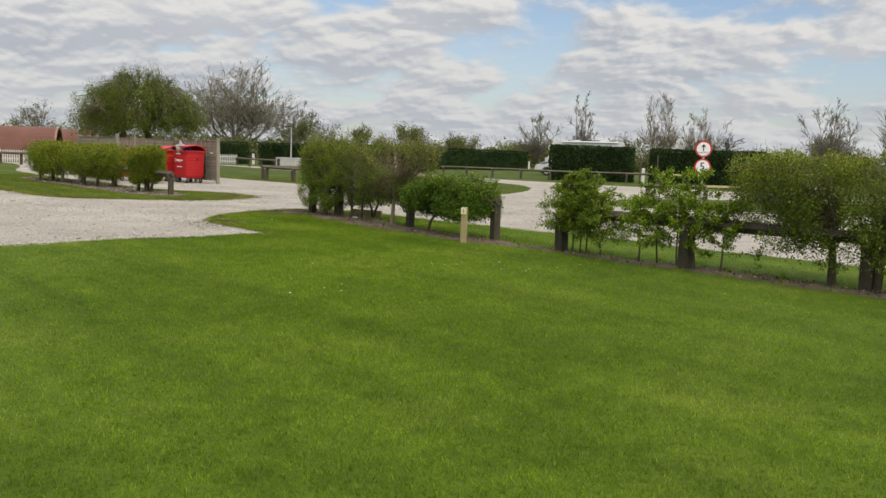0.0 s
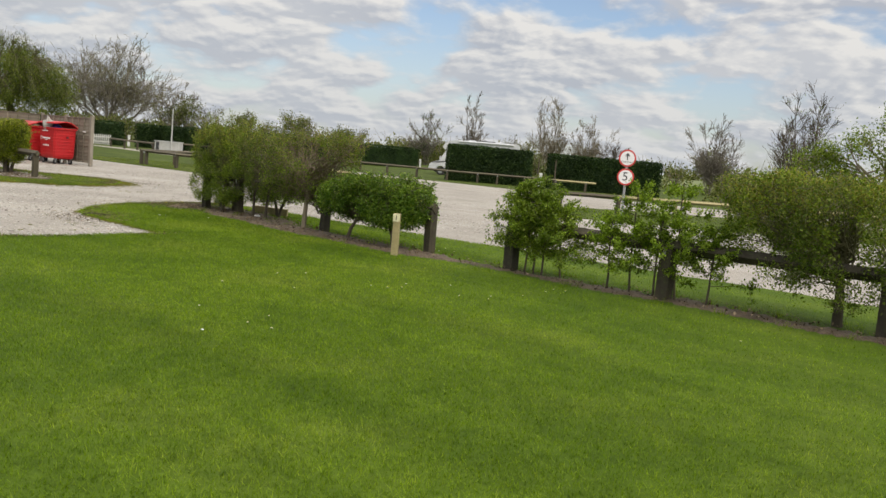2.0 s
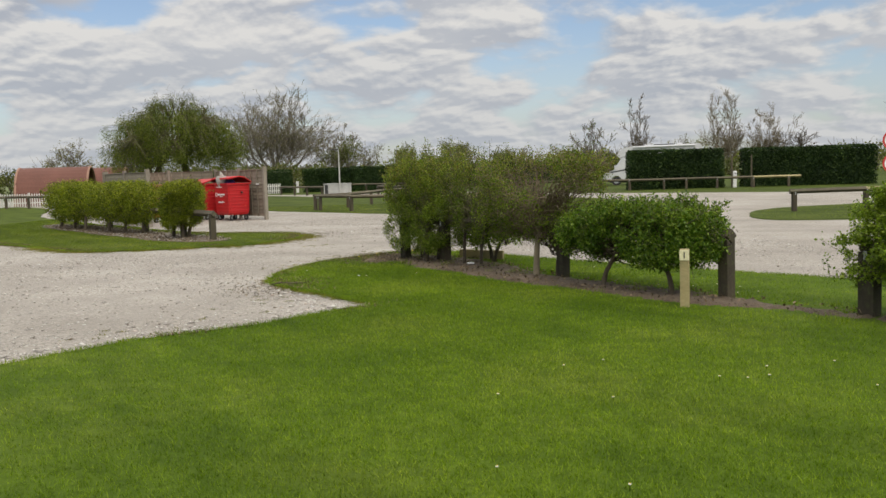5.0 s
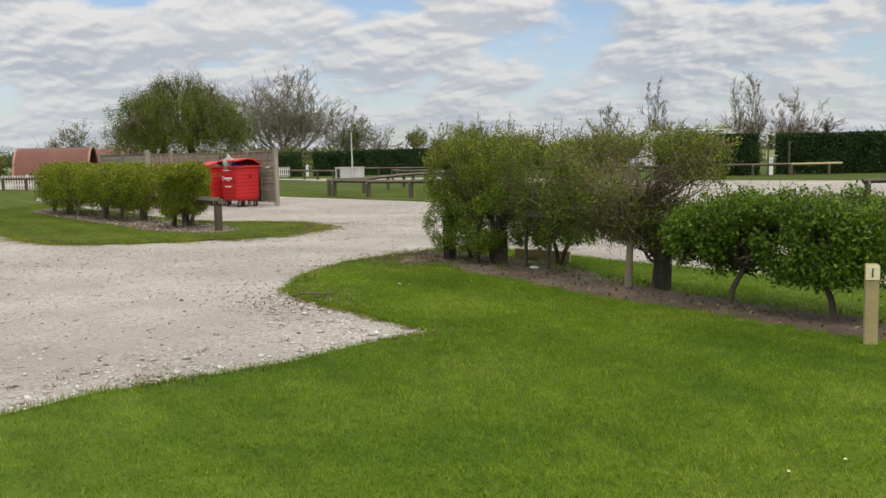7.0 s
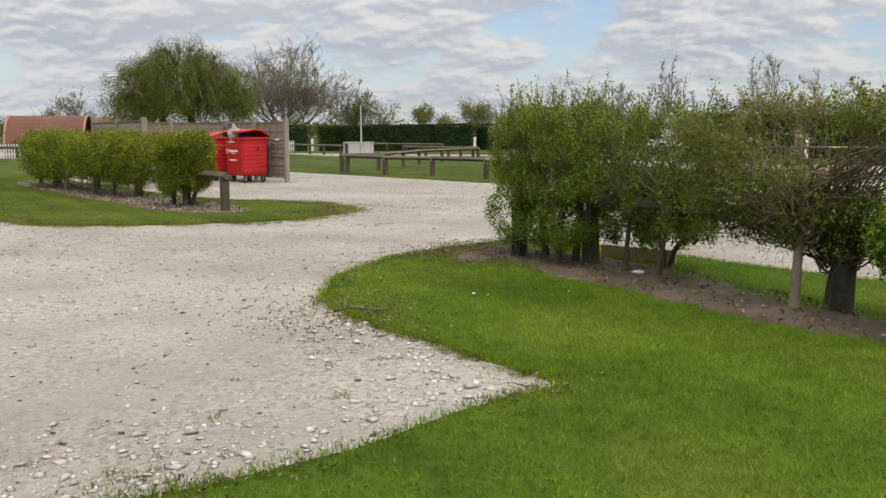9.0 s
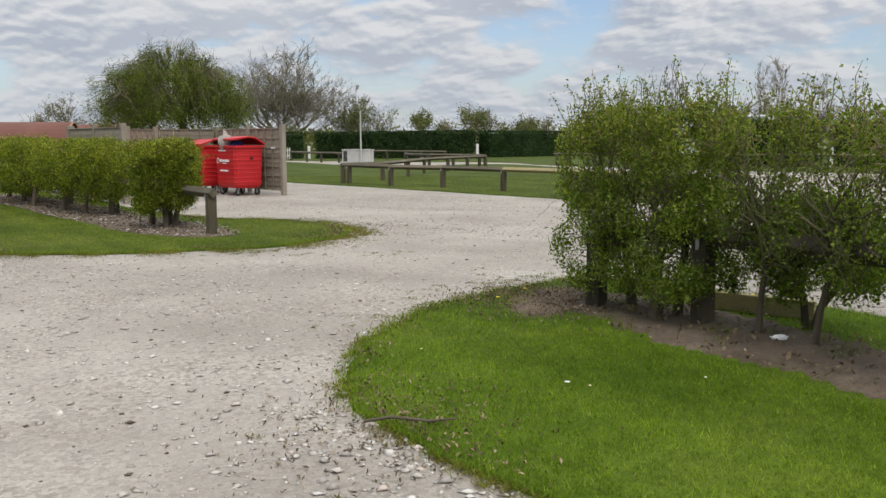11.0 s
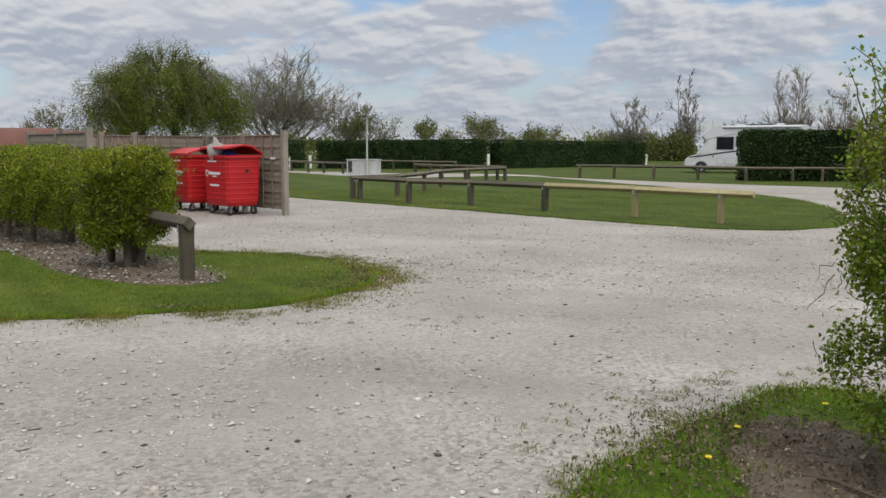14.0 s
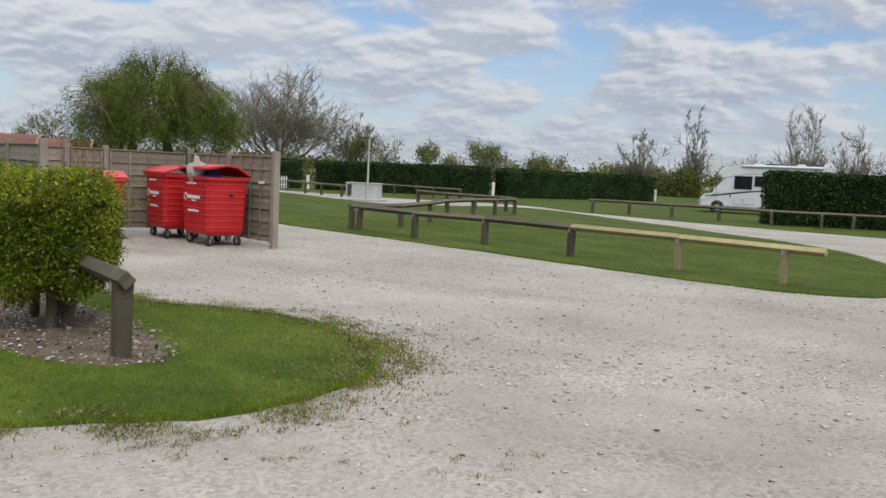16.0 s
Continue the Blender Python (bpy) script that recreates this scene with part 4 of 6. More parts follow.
def cypress_hedge(a, b, thick, height, label, seed, n=9000, size=0.13):
    """A tall clipped conifer hedge: a bumpy dark body and sprays of foliage on its skin."""
    g = np.random.default_rng(seed)
    a, b = np.array(a, float), np.array(b, float)
    ln = np.linalg.norm(b - a)
    ang = math.degrees(math.atan2(b[1] - a[1], b[0] - a[0]))
    ob = thing("clipped_hedge", (a[0] + b[0]) / 2, (a[1] + b[1]) / 2, 0, ang, label, "hedge", "tall clipped hedges of the pitches")
    bm = bmesh.new()
    bmesh.ops.create_cube(bm, size=1)
    bmesh.ops.subdivide_edges(bm, edges=bm.edges[:], cuts=9, use_grid_fill=True)
    for v in bm.verts:
        p = Vector((v.co.x * (ln - 0.25), v.co.y * (thick - 0.25), (v.co.z + 0.5) * (height - 0.12)))
        k = noise.noise(p * 1.1 + Vector((seed, 0, 0))) * 0.10
        p.y += k * (1 if v.co.y > 0 else -1)
        p.z += noise.noise(p * 0.8) * 0.06 * (v.co.z + 0.5)
        v.co = p
    part("body", bm, LEAF_CYPRESS, ob)
    q = g.uniform(-0.5, 0.5, (n, 3))
    face = g.choice(4, n, p=[0.42, 0.22, 0.28, 0.08])
    q[face == 0, 1] = -0.5
    q[face == 1, 1] = 0.5
    q[face == 2, 2] = 0.5
    q[face == 3, 0] = np.sign(q[face == 3, 0]) * 0.5
    p = np.c_[q[:, 0] * ln, q[:, 1] * thick, (q[:, 2] + 0.5) * height]
    p[:, 1] += 0.09 * wavy(p, 1.4, seed) * np.sign(q[:, 1])
    p[:, 2] += 0.06 * wavy(p, 1.0, seed + 1) * (q[:, 2] + 0.5)
    p += g.normal(0, 0.045, p.shape)
    p[:, 2] = np.maximum(p[:, 2], 0.03)
    part("foliage", leaves("foliage", p, size, LEAF_CYPRESS, g, 0.1), LEAF_CYPRESS, ob)
    return ob


cypress_hedge((4.95, 62.4), (10.7, 62.2), 1.5, 2.36, "tall dark green clipped conifer hedge beside the motorhome", 41, 16000, 0.12)
cypress_hedge((12.0, 62.6), (19.6, 61.8), 1.5, 2.3, "tall dark green clipped conifer hedge between pitches", 42, 16000, 0.12)
cypress_hedge((-33.5, 80.0), (-22.5, 83.4), 1.5, 2.0, "dark green clipped conifer hedge at the back", 43, 9000)
cypress_hedge((-21.3, 83.4), (-17.0, 83.6), 1.5, 2.0, "dark green clipped conifer hedge at the back", 44, 6000)
cypress_hedge((-16.9, 83.0), (-9.0, 86.2), 1.6, 2.1, "dark green clipped conifer hedge at the back", 45, 10000)
cypress_hedge((-8.1, 86.0), (4.2, 97.6), 1.6, 2.05, "dark green clipped conifer hedge at the back", 46, 14000)
# ---------------------------------------------------------------- trees


def grow(g, base, height, spread, levels, kids, trunk_h, r0, upward=0.5, wander=0.18, first=5, droop=0.0, fork=0.45):
    """Branch lines of a tree, by level: every line has four points."""
    out_lines, out_rad = [], []
    tips = []
    base = np.array(base, float)
    stack = []
    top = base + np.array([g.normal(0, 0.03) * height, g.normal(0, 0.03) * height, trunk_h])
    out_lines.append(np.linspace(base - np.array([0, 0, 0.1]), top, 4))
    out_rad.append(np.linspace(r0 * 1.2, r0 * 0.85, 4))
    for i in range(first):
        az = 2 * math.pi * (i + g.uniform(-0.3, 0.3)) / first
        tilt = g.uniform(0.25, 1.0)
        d = np.array([math.cos(az) * tilt * spread, math.sin(az) * tilt * spread, upward + 0.75 * (1 - tilt)])
        stack.append((top - np.array([0, 0, g.uniform(0, 0.25) * trunk_h]), d / np.linalg.norm(d), (height - trunk_h) * g.uniform(0.45, 0.62), r0 * 0.55, 1))
    while stack:
        p, d, ln, r, lev = stack.pop()
        pts, dd = [p], d.copy()
        for k in range(3):
            dd = dd + g.normal(0, wander, 3) + np.array([0, 0, 0.10 * upward - droop * lev * 0.12])
            dd /= np.linalg.norm(dd)
            pts.append(pts[-1] + dd * ln / 3)
        pts = np.array(pts)
        out_lines.append(pts)
        out_rad.append(np.linspace(r, r * 0.5, 4))
        if lev >= levels:
            tips.append(pts)
            continue
        for c in range(kids):
            f = g.uniform(0.35, 1.0)
            i = min(2, int(f * 3))
            start = pts[i] + (pts[i + 1] - pts[i]) * (f * 3 - i)
            nd = dd + g.normal(0, fork, 3)
            nd /= np.linalg.norm(nd)
            stack.append((start, nd, ln * g.uniform(0.5, 0.72), max(r * 0.5, 0.008), lev + 1))
    return np.array(out_lines), np.array(out_rad), np.array(tips)


def tree(name, x, y, height, label, seed, spread=1.0, levels=4, kids=4, trunk_h=None, r0=0.25, upward=0.6, first=6, bark=BARK_FAR, leaf=None, leaf_n=0, leaf_size=0.2, leaf_spread=0.4, droop=0.0, wander=0.12, group="trees round the site",
         min_r=0.012, width=None, fork=0.45):
    g = np.random.default_rng(seed)
    ob = thing(name, x, y, 0, 0, label, "tree", group)
    th = trunk_h or height * 0.25
    lines, rad, tips = grow(g, (0, 0, 0), height, spread, levels, kids, th, r0, upward, wander, first, droop, fork)
    k = height / max(lines[..., 2].max(), 0.1)
    lines[..., 2] *= k
    tips[..., 2] *= k
    if width:
        kx = width / 2 / np.percentile(np.hypot(lines[..., 0], lines[..., 1]), 97)
        lines[..., :2] *= kx
        tips[..., :2] *= kx
    rad = np.maximum(rad, min_r)
    big = rad[:, 0] > r0 * 0.3
    part("trunk", tubes("trunk", lines[big], rad[big], 7, bark), bark, ob)
    part("twig_mass", tubes("twig_mass", lines[~big], rad[~big], 3, bark), bark, ob)
    if leaf:
        pick = tips[g.integers(0, len(tips), leaf_n)]
        f = g.integers(0, 4, leaf_n)
        pos = pick[np.arange(leaf_n), f] + g.normal(0, leaf_spread, (leaf_n, 3))
        pos[:, 2] = np.clip(pos[:, 2], 0.3, height * 1.02)
        part("crown", leaves("crown", pos, leaf_size, leaf, g), leaf, ob)
    return ob


def drooping_tree(x, y, height, width, seed, label):
    """A broad leafy crown of hanging sprays over several trunks."""
    g = np.random.default_rng(seed)
    ob = thing("leafy_tree", x, y, 0, 0, label, "tree", "trees round the site")
    lines, rad = [], []
    stems = [(-0.12, 0, 0.22), (0.10, 0.05, 0.3), (-0.3, 0.1, 0.16), (-0.22, -0.1, 0.14)]
    limb_ends = []
    for sx, sy, r in stems:
        b = np.array([sx * width, sy * width, -0.1])
        t = b + np.array([g.normal(0, 0.4), g.normal(0, 0.4), height * 0.34])
        lines.append(np.linspace(b, t, 4))
        rad.append(np.linspace(r * 1.2, r * 0.8, 4))
        for i in range(9):
            az, tilt = g.uniform(0, 6.28), g.uniform(0.1, 1.0)
            e = np.array([math.cos(az) * tilt * width * 0.42, math.sin(az) * tilt * width * 0.42, height * (0.92 - 0.42 * tilt**2) * g.uniform(0.85, 1.0)])
            mid = (t + e) / 2 + np.array([0, 0, height * 0.10])
            p = np.array([t, t * 0.55 + mid * 0.45 + g.normal(0, 0.2, 3), mid * 0.5 + e * 0.5 + g.normal(0, 0.2, 3), e])
            lines.append(p)
            rad.append(np.array([r * 0.5, r * 0.35, r * 0.22, r * 0.1]))
            limb_ends.append(e)
    part("trunk", tubes("trunk", lines, rad, 6, BARK), BARK, ob)
    # crown: tufts over a lumpy dome, each a bundle of hanging sprays
    tufts = []
    lob = [(-0.30, 0.0, 0.30, 0.50), (0.0, 0.0, 0.34, 0.62), (0.28, 0.05, 0.27, 0.50), (-0.05, 0.2, 0.3, 0.58), (-0.42, 0.05, 0.16, 0.42), (0.36, 0.0, 0.18, 0.40), (0.08, -0.2, 0.28, 0.56)]
    for cx, cy, rr, cz in lob:
        m = int(520 * (rr / 0.3) ** 2)
        d = g.normal(size=(m, 3))
        d /= np.linalg.norm(d, axis=1, keepdims=True)
        d[:, 2] = np.where(d[:, 2] < -0.6, -d[:, 2], d[:, 2])
        rad_f = g.uniform(0.62, 1.05, m)[:, None]
        tufts.append(np.array([cx * width, cy * width, cz * height]) + d * rad_f * np.array([rr * width, rr * width, rr * height * 1.15]))
    tufts = np.concatenate(tufts)
    tufts = tufts[(tufts[:, 2] > height * 0.2) & (wavy(tufts, 1.7, seed) + 0.4 * wavy(tufts, 4.0, seed + 1) > -0.14)]
    tufts[:, 2] = np.minimum(tufts[:, 2], height)
    per = 40
    pos = np.repeat(tufts, per, 0)
    off = g.normal(0, 1, pos.shape) * np.array([0.17, 0.17, 0.16])
    off[:, 2] -= g.uniform(0, 0.75, len(pos))
    pos = pos + off
    pos[:, 2] = np.maximum(pos[:, 2], 1.2)
    ends = tufts + np.c_[g.normal(0, 0.25, (len(tufts), 2)), -g.uniform(0.3, 0.9, len(tufts))]
    near = np.array(limb_ends)[np.argmin(np.linalg.norm(tufts[:, None] - np.array(limb_ends)[None], axis=2), 1)]
    tw = np.stack([near, near * 0.5 + tufts * 0.5 + np.array([0, 0, 0.3]), tufts, ends], 1)
    part("twig_mass", tubes("twig_mass", tw, np.repeat([[0.022, 0.014, 0.009, 0.004]], len(tw), 0), 3, BARK_OLIVE), BARK_OLIVE, ob)
    s = 40
    sh = tufts[np.argsort(-tufts[:, 2])[: 6 * s]]
    up_l = np.stack([sh, sh + g.normal(0, 0.08, sh.shape) + [0, 0, 0.15], sh + g.normal(0, 0.14, sh.shape) + [0, 0, 0.3], sh + g.normal(0, 0.2, sh.shape) + [0, 0, 0.5]], 1)
    part("shoot_mass", tubes("shoot_mass", up_l, np.repeat([[0.011, 0.009, 0.007, 0.004]], len(sh), 0), 3, BARK), BARK, ob)
    part("crown", leaves("crown", pos, 0.105, LEAF_CROWN, g, 0.2, 0.45), LEAF_CROWN, ob)
    return ob


def bare_tree(name, x, y, height, width, label, seed, stems=3, arms=16, twigs=8, r0=0.16, low=0.18, spread=0.35, rise=0.9, bark=BARK_FAR, leaf=None, leaf_n=0, leaf_size=0.15, min_r=0.012, trunk_h=0.0, arch=0.1, dome=0.36):
    """A leafless tree: stems that fork low, ascending arms along them and two orders of fine twigs."""
    g = np.random.default_rng(seed)
    ob = thing(name, x, y, 0, 0, label, "tree", "trees round the site")

    def run(start, d, ln, bend):
        pts = [start]
        for _ in range(3):
            d = d + g.normal(0, bend, 3) + np.array([0, 0, 0.10])
            d = d / np.linalg.norm(d)
            pts.append(pts[-1] + d * ln / 3)
        return np.array(pts)

    big, big_r, fine, fine_r, tips = [], [], [], [], []
    if trunk_h:
        big.append(np.linspace((0, 0, -0.1), (0, 0, trunk_h), 4))
        big_r.append(np.linspace(r0 * 1.9, r0 * 1.4, 4))
    for k in range(stems):
        az = 2.4 * k + g.uniform(-0.3, 0.3)
        u = math.sqrt((k + 0.4) / stems)
        end = np.array([math.cos(az) * width * spread * u, math.sin(az) * width * spread * u, height * (1.0 - dome * u**2.5) * g.uniform(0.86, 0.96)])
        base = np.array([math.cos(az) * 0.12, math.sin(az) * 0.12, trunk_h * 0.9 - 0.1])
        mid = base * 0.62 + end * 0.38 + np.array([end[0] * arch, end[1] * arch, -height * 0.3 * arch]) + g.normal(0, 0.02 * height, 3)
        line = np.array([base, base * 0.5 + mid * 0.5, mid, mid * 0.5 + end * 0.5 + g.normal(0, 0.012 * height, 3), end])
        big.append(line[[0, 1, 2, 4]])
        big_r.append(r0 * g.uniform(0.7, 1.0) * np.array([1.0, 0.8, 0.55, 0.15]))
        line = line[[0, 1, 2, 4]]
        for j in range(arms):
            f = low + (0.98 - low) * (j + g.uniform(0, 1)) / arms
            i = min(2, int(f * 3))
            at = line[i] + (line[i + 1] - line[i]) * (f * 3 - i)
            a2 = g.uniform(0, 6.28)
            d = np.array([math.cos(a2), math.sin(a2), rise * g.uniform(0.5, 1.3)]) + 0.5 * end / height
            arm = run(at, d / np.linalg.norm(d), width * 0.42 * (1.12 - f) ** 0.45 * g.uniform(0.6, 1.15), 0.14)
            fine.append(arm)
            fine_r.append(np.linspace(r0 * 0.24, r0 * 0.08, 4))
            ad = arm[3] - arm[0]
            al = np.linalg.norm(ad)
            for q in range(twigs):
                h = g.uniform(0.25, 1.0) * 3
                i = min(2, int(h))
                d = ad / al + g.normal(0, 0.42, 3)
                tw = run(arm[i] + (arm[i + 1] - arm[i]) * (h - i), d / np.linalg.norm(d), al * g.uniform(0.25, 0.55), 0.16)
                fine.append(tw)
                fine_r.append(np.linspace(r0 * 0.1, r0 * 0.04, 4))
                for w in range(3):
                    d = tw[3] - tw[0]
                    d = d / np.linalg.norm(d) + g.normal(0, 0.45, 3)
                    t2 = run(tw[g.integers(1, 4)], d / np.linalg.norm(d), al * g.uniform(0.12, 0.28), 0.15)
                    fine.append(t2)
                    fine_r.append(np.full(4, min_r * 0.8))
                    tips.append(t2)
    big, fine, tips = np.array(big), np.array(fine), np.array(tips)
    k = height / max(fine[..., 2].max(), big[..., 2].max())
    for a in (big, fine, tips):
        a[..., 2] *= k
    fine[..., 2] = np.maximum(fine[..., 2], 0.25)
    part("trunk", tubes("trunk", big, np.maximum(np.array(big_r), min_r), 7, bark), bark, ob)
    part("twig_mass", tubes("twig_mass", fine, np.maximum(np.array(fine_r), min_r), 3, bark), bark, ob)
    if leaf:
        pick = tips[g.integers(0, len(tips), leaf_n), g.integers(0, 4, leaf_n)]
        part("crown", leaves("crown", pick + g.normal(0, leaf_size, pick.shape), leaf_size, leaf, g), leaf, ob)
    return ob


drooping_tree(-26.8, 68.4, 7.6, 9.5, 51, "broad leafy tree with drooping green sprays behind the fence")
bare_tree("bare_oak_tree", -40.4, 139.0, 15.9, 21.0, "large bare spreading tree with olive budding crown", 52, stems=22, arms=9, twigs=7, r0=0.22, low=0.35, spread=0.45, rise=0.6, leaf=LEAF_OLIVE, leaf_n=16000, leaf_size=0.14, min_r=0.020, trunk_h=2.4, arch=0.16, dome=0.62)
bare_tree("bare_tree", -30.5, 141.0, 9.4, 9.5, "bare spreading tree with fine twigs", 53, stems=5, arms=12, twigs=7, r0=0.10, spread=0.4, rise=0.8, leaf=LEAF_OLIVE, leaf_n=1200, min_r=0.023)
bare_tree("bare_tree", 13.6, 131.0, 11.4, 6.6, "tall narrow bare tree above scrub", 54, stems=4, arms=18, twigs=9, r0=0.072, spread=0.26, rise=1.5, min_r=0.018)
bare_tree("bare_tree", 7.3, 131.0, 8.2, 7.6, "bare tree with small buds", 55, stems=6, arms=14, twigs=8, r0=0.056, spread=0.36, rise=0.9, leaf=LEAF_DARK, leaf_n=650, leaf_size=0.17, min_r=0.018)
bare_tree("bare_tree", 22.6, 116.0, 10.6, 8.2, "slender bare silver-grey tree", 56, stems=5, arms=15, twigs=9, r0=0.056, spread=0.34, rise=1.1, bark=BARK_PALE, leaf=LEAF_OLIVE, leaf_n=500, leaf_size=0.13, min_r=0.014)
bare_tree("bare_tree", 27.2, 115.0, 8.6, 7.4, "slender bare silver-grey tree", 57, stems=6, arms=14, twigs=8, r0=0.048, spread=0.34, rise=1.0, bark=BARK_PALE, leaf=LEAF_OLIVE, leaf_n=400, leaf_size=0.13, min_r=0.014)
tree("bare_tree", 29.0, 108.5, 5.3, "small dark bare tree", 58, spread=0.9, levels=5, kids=3, trunk_h=1.2, r0=0.15, first=6, bark=BARK, min_r=0.016)
bare_tree("bare_tree", 32.6, 86.2, 8.0, 7.0, "bare upright tree over ivy thicket", 59, stems=6, arms=15, twigs=9, r0=0.052, spread=0.34, rise=1.2, min_r=0.014)
bare_tree("ivy_clad_tree", 26.9, 56.0, 8.4, 7.0, "bare tree with ivy-dark twin trunks", 60, stems=5, arms=16, twigs=9, r0=0.104, low=0.3, spread=0.30, rise=1.1, bark=BARK, leaf=LEAF_DARK, leaf_n=500, leaf_size=0.1, min_r=0.010)
tree("leafing_willow", 24.5, 42.5, 6.8, "willow in new grey-green leaf", 61, spread=0.8, levels=4, kids=4, trunk_h=1.5, r0=0.2, upward=0.7, first=7, bark=BARK_PALE, leaf=LEAF_THORN, leaf_n=16000, leaf_size=0.12, leaf_spread=0.25, droop=0.4, min_r=0.01)
tree("bare_tree", -59.0, 114.0, 7.2, "bare grey hedgerow tree", 62, spread=0.9, levels=5, kids=3, trunk_h=1.5, r0=0.2, first=7, leaf=LEAF_OLIVE, leaf_n=1200, leaf_size=0.2, min_r=0.02)
tree("bare_tree", -53.0, 118.0, 8.6, "bare grey hedgerow tree", 63, spread=0.9, levels=5, kids=3, trunk_h=1.5, r0=0.2, first=7, leaf=LEAF_OLIVE, leaf_n=1500, leaf_size=0.2, min_r=0.02)
tree("bare_tree", -45.0, 100.0, 6.2, "bare grey hedgerow tree", 64, spread=0.9, levels=4, kids=4, trunk_h=1.5, r0=0.2, first=7, leaf=LEAF_OLIVE, leaf_n=1500, leaf_size=0.2, min_r=0.02)
for i, (hx, hy, hh) in enumerate([(-19.0, 133, 5.8), (-15.5, 134, 4.4), (-11.8, 134, 6.2), (-10.0, 136, 5.6), (-5.0, 134, 4.8), (-24.5, 132, 6.2), (-27.5, 133, 7.0), (18.5, 120, 5.2), (35.5, 93, 5.0), (-2.5, 136, 4.6)]):
    tree("hedgerow_tree", hx, hy, hh, "small scrubby hedgerow tree in early leaf", 70 + i, spread=0.8, levels=4, kids=3, trunk_h=1.0, r0=0.14, first=8, upward=0.9, leaf=(LEAF_SCRUB, LEAF_OLIVE)[i % 2], leaf_n=(2600, 500)[i % 2],
         leaf_size=0.22, leaf_spread=0.3, min_r=0.018)


def thicket(name, line, height, n, size, leaf, label, seed, deep=3.0):
    """A long uneven belt of scrub: twigs and leaf tufts, heaped in rounded clumps."""
    g = np.random.default_rng(seed)
    p = np.array(line, float)
    seg = np.linalg.norm(np.diff(p, axis=0), axis=1)
    cum = np.r_[0, np.cumsum(seg)]
    m = int(cum[-1] / 2.2)
    t = np.sort(g.uniform(0, cum[-1], m))
    cx = np.interp(t, cum, p[:, 0]) + g.normal(0, deep * 0.5, m)
    cy = np.interp(t, cum, p[:, 1]) + g.normal(0, deep * 0.5, m)
    h = height * (0.62 + 0.2 * wavy(np.c_[t, t * 0], 0.12, seed) + g.uniform(-0.1, 0.25, m))
    k = g.integers(0, m, n)
    d = g.normal(size=(n, 3))
    d /= np.linalg.norm(d, axis=1, keepdims=True)
    d[:, 2] = np.abs(d[:, 2])
    rr = g.uniform(0.55, 1.05, n) + 0.1 * wavy(d * 3, 2, seed)
    pos = np.c_[cx[k] + d[:, 0] * rr * h[k] * 0.62, cy[k] + d[:, 1] * rr * h[k] * 0.62, d[:, 2] * rr * h[k]]
    base = np.array([p[0, 0], p[0, 1], 0])
    ob = thing(name, p[0, 0], p[0, 1], 0, 0, label, "thicket", "")
    ob["kind"] = "stuff"
    f = part("foliage", leaves("foliage", pos - base, size, leaf, g), leaf, ob)
    q = g.integers(0, m, min(m * 14, 1600))
    dirs = g.normal(0, 0.38, (len(q), 3))
    dirs[:, 2] = g.uniform(0.7, 1.2, len(q))
    s = np.c_[cx[q], cy[q], np.zeros(len(q))] - base
    e = s + dirs * h[q][:, None]
    tw = twig_lines(s, e, g, 0.06)
    part("twig_mass", tubes("twig_mass", tw, np.repeat([[0.05, 0.04, 0.03, 0.022, 0.014]], len(tw), 0), 3, BARK_FAR), BARK_FAR, ob)
    return ob


thicket("scrub_belt", [(-75, 112), (-50, 124), (-26, 129), (0, 132), (12, 138)], 4.5, 34000, 0.3, LEAF_SCRUB, "belt of olive hedgerow scrub behind the pitches", 81)
thicket("scrub_belt", [(7, 118), (24, 112), (40, 104), (62, 88), (80, 60)], 3.2, 22000, 0.3, LEAF_SCRUB, "belt of olive hedgerow scrub behind the pitches", 82)
thicket("scrub_belt", [(6, 128), (10, 129), (14, 129.5), (18, 129), (24, 127)], 4.8, 9500, 0.3, LEAF_SCRUB, "dense green thicket under the bare trees", 83, 2.0)
thicket("scrub_belt", [(31, 86.2), (33.5, 86.0), (36, 84)], 3.3, 3200, 0.24, LEAF_SCRUB, "ivy thicket round an upright tree", 84, 1.0)
thicket("scrub_belt", [(22, 57.5), (27, 55), (36, 48), (48, 36)], 2.6, 8000, 0.2, LEAF_SCRUB, "belt of hedgerow scrub under trees", 85, 1.2)
thicket("far_woods", [(-420, 380), (-200, 520), (0, 560), (220, 520), (420, 330)], 11.0, 16000, 2.2, LEAF_SCRUB, "low dark woods along the horizon", 86, 8.0)
thicket("scrub_belt", [(-44, 96), (-36, 104), (-30, 108)], 3.4, 5000, 0.3, LEAF_SCRUB, "hedgerow scrub behind the leafy tree", 87)

# ---------------------------------------------------------------- bin bay fence


def lap_panel_parts():
    slat = block(1.81, 0.012, 0.155, 0.002)
    bmesh.ops.rotate(slat, verts=slat.verts, cent=(0, 0, 0), matrix=Matrix.Rotation(radians(6), 3, "X"))
    out_m = []
    for bm, name, mt in ((slat, "slat", FENCE_WOOD), (block(0.045, 0.03, 1.72, 0.003), "batten", FENCE_WOOD)):
        me = bpy.data.meshes.new(name)
        bm.to_mesh(me)
        bm.free()
        me.materials.append(mt)
        out_m.append(me)
    return out_m


SLAT, BATTEN = lap_panel_parts()


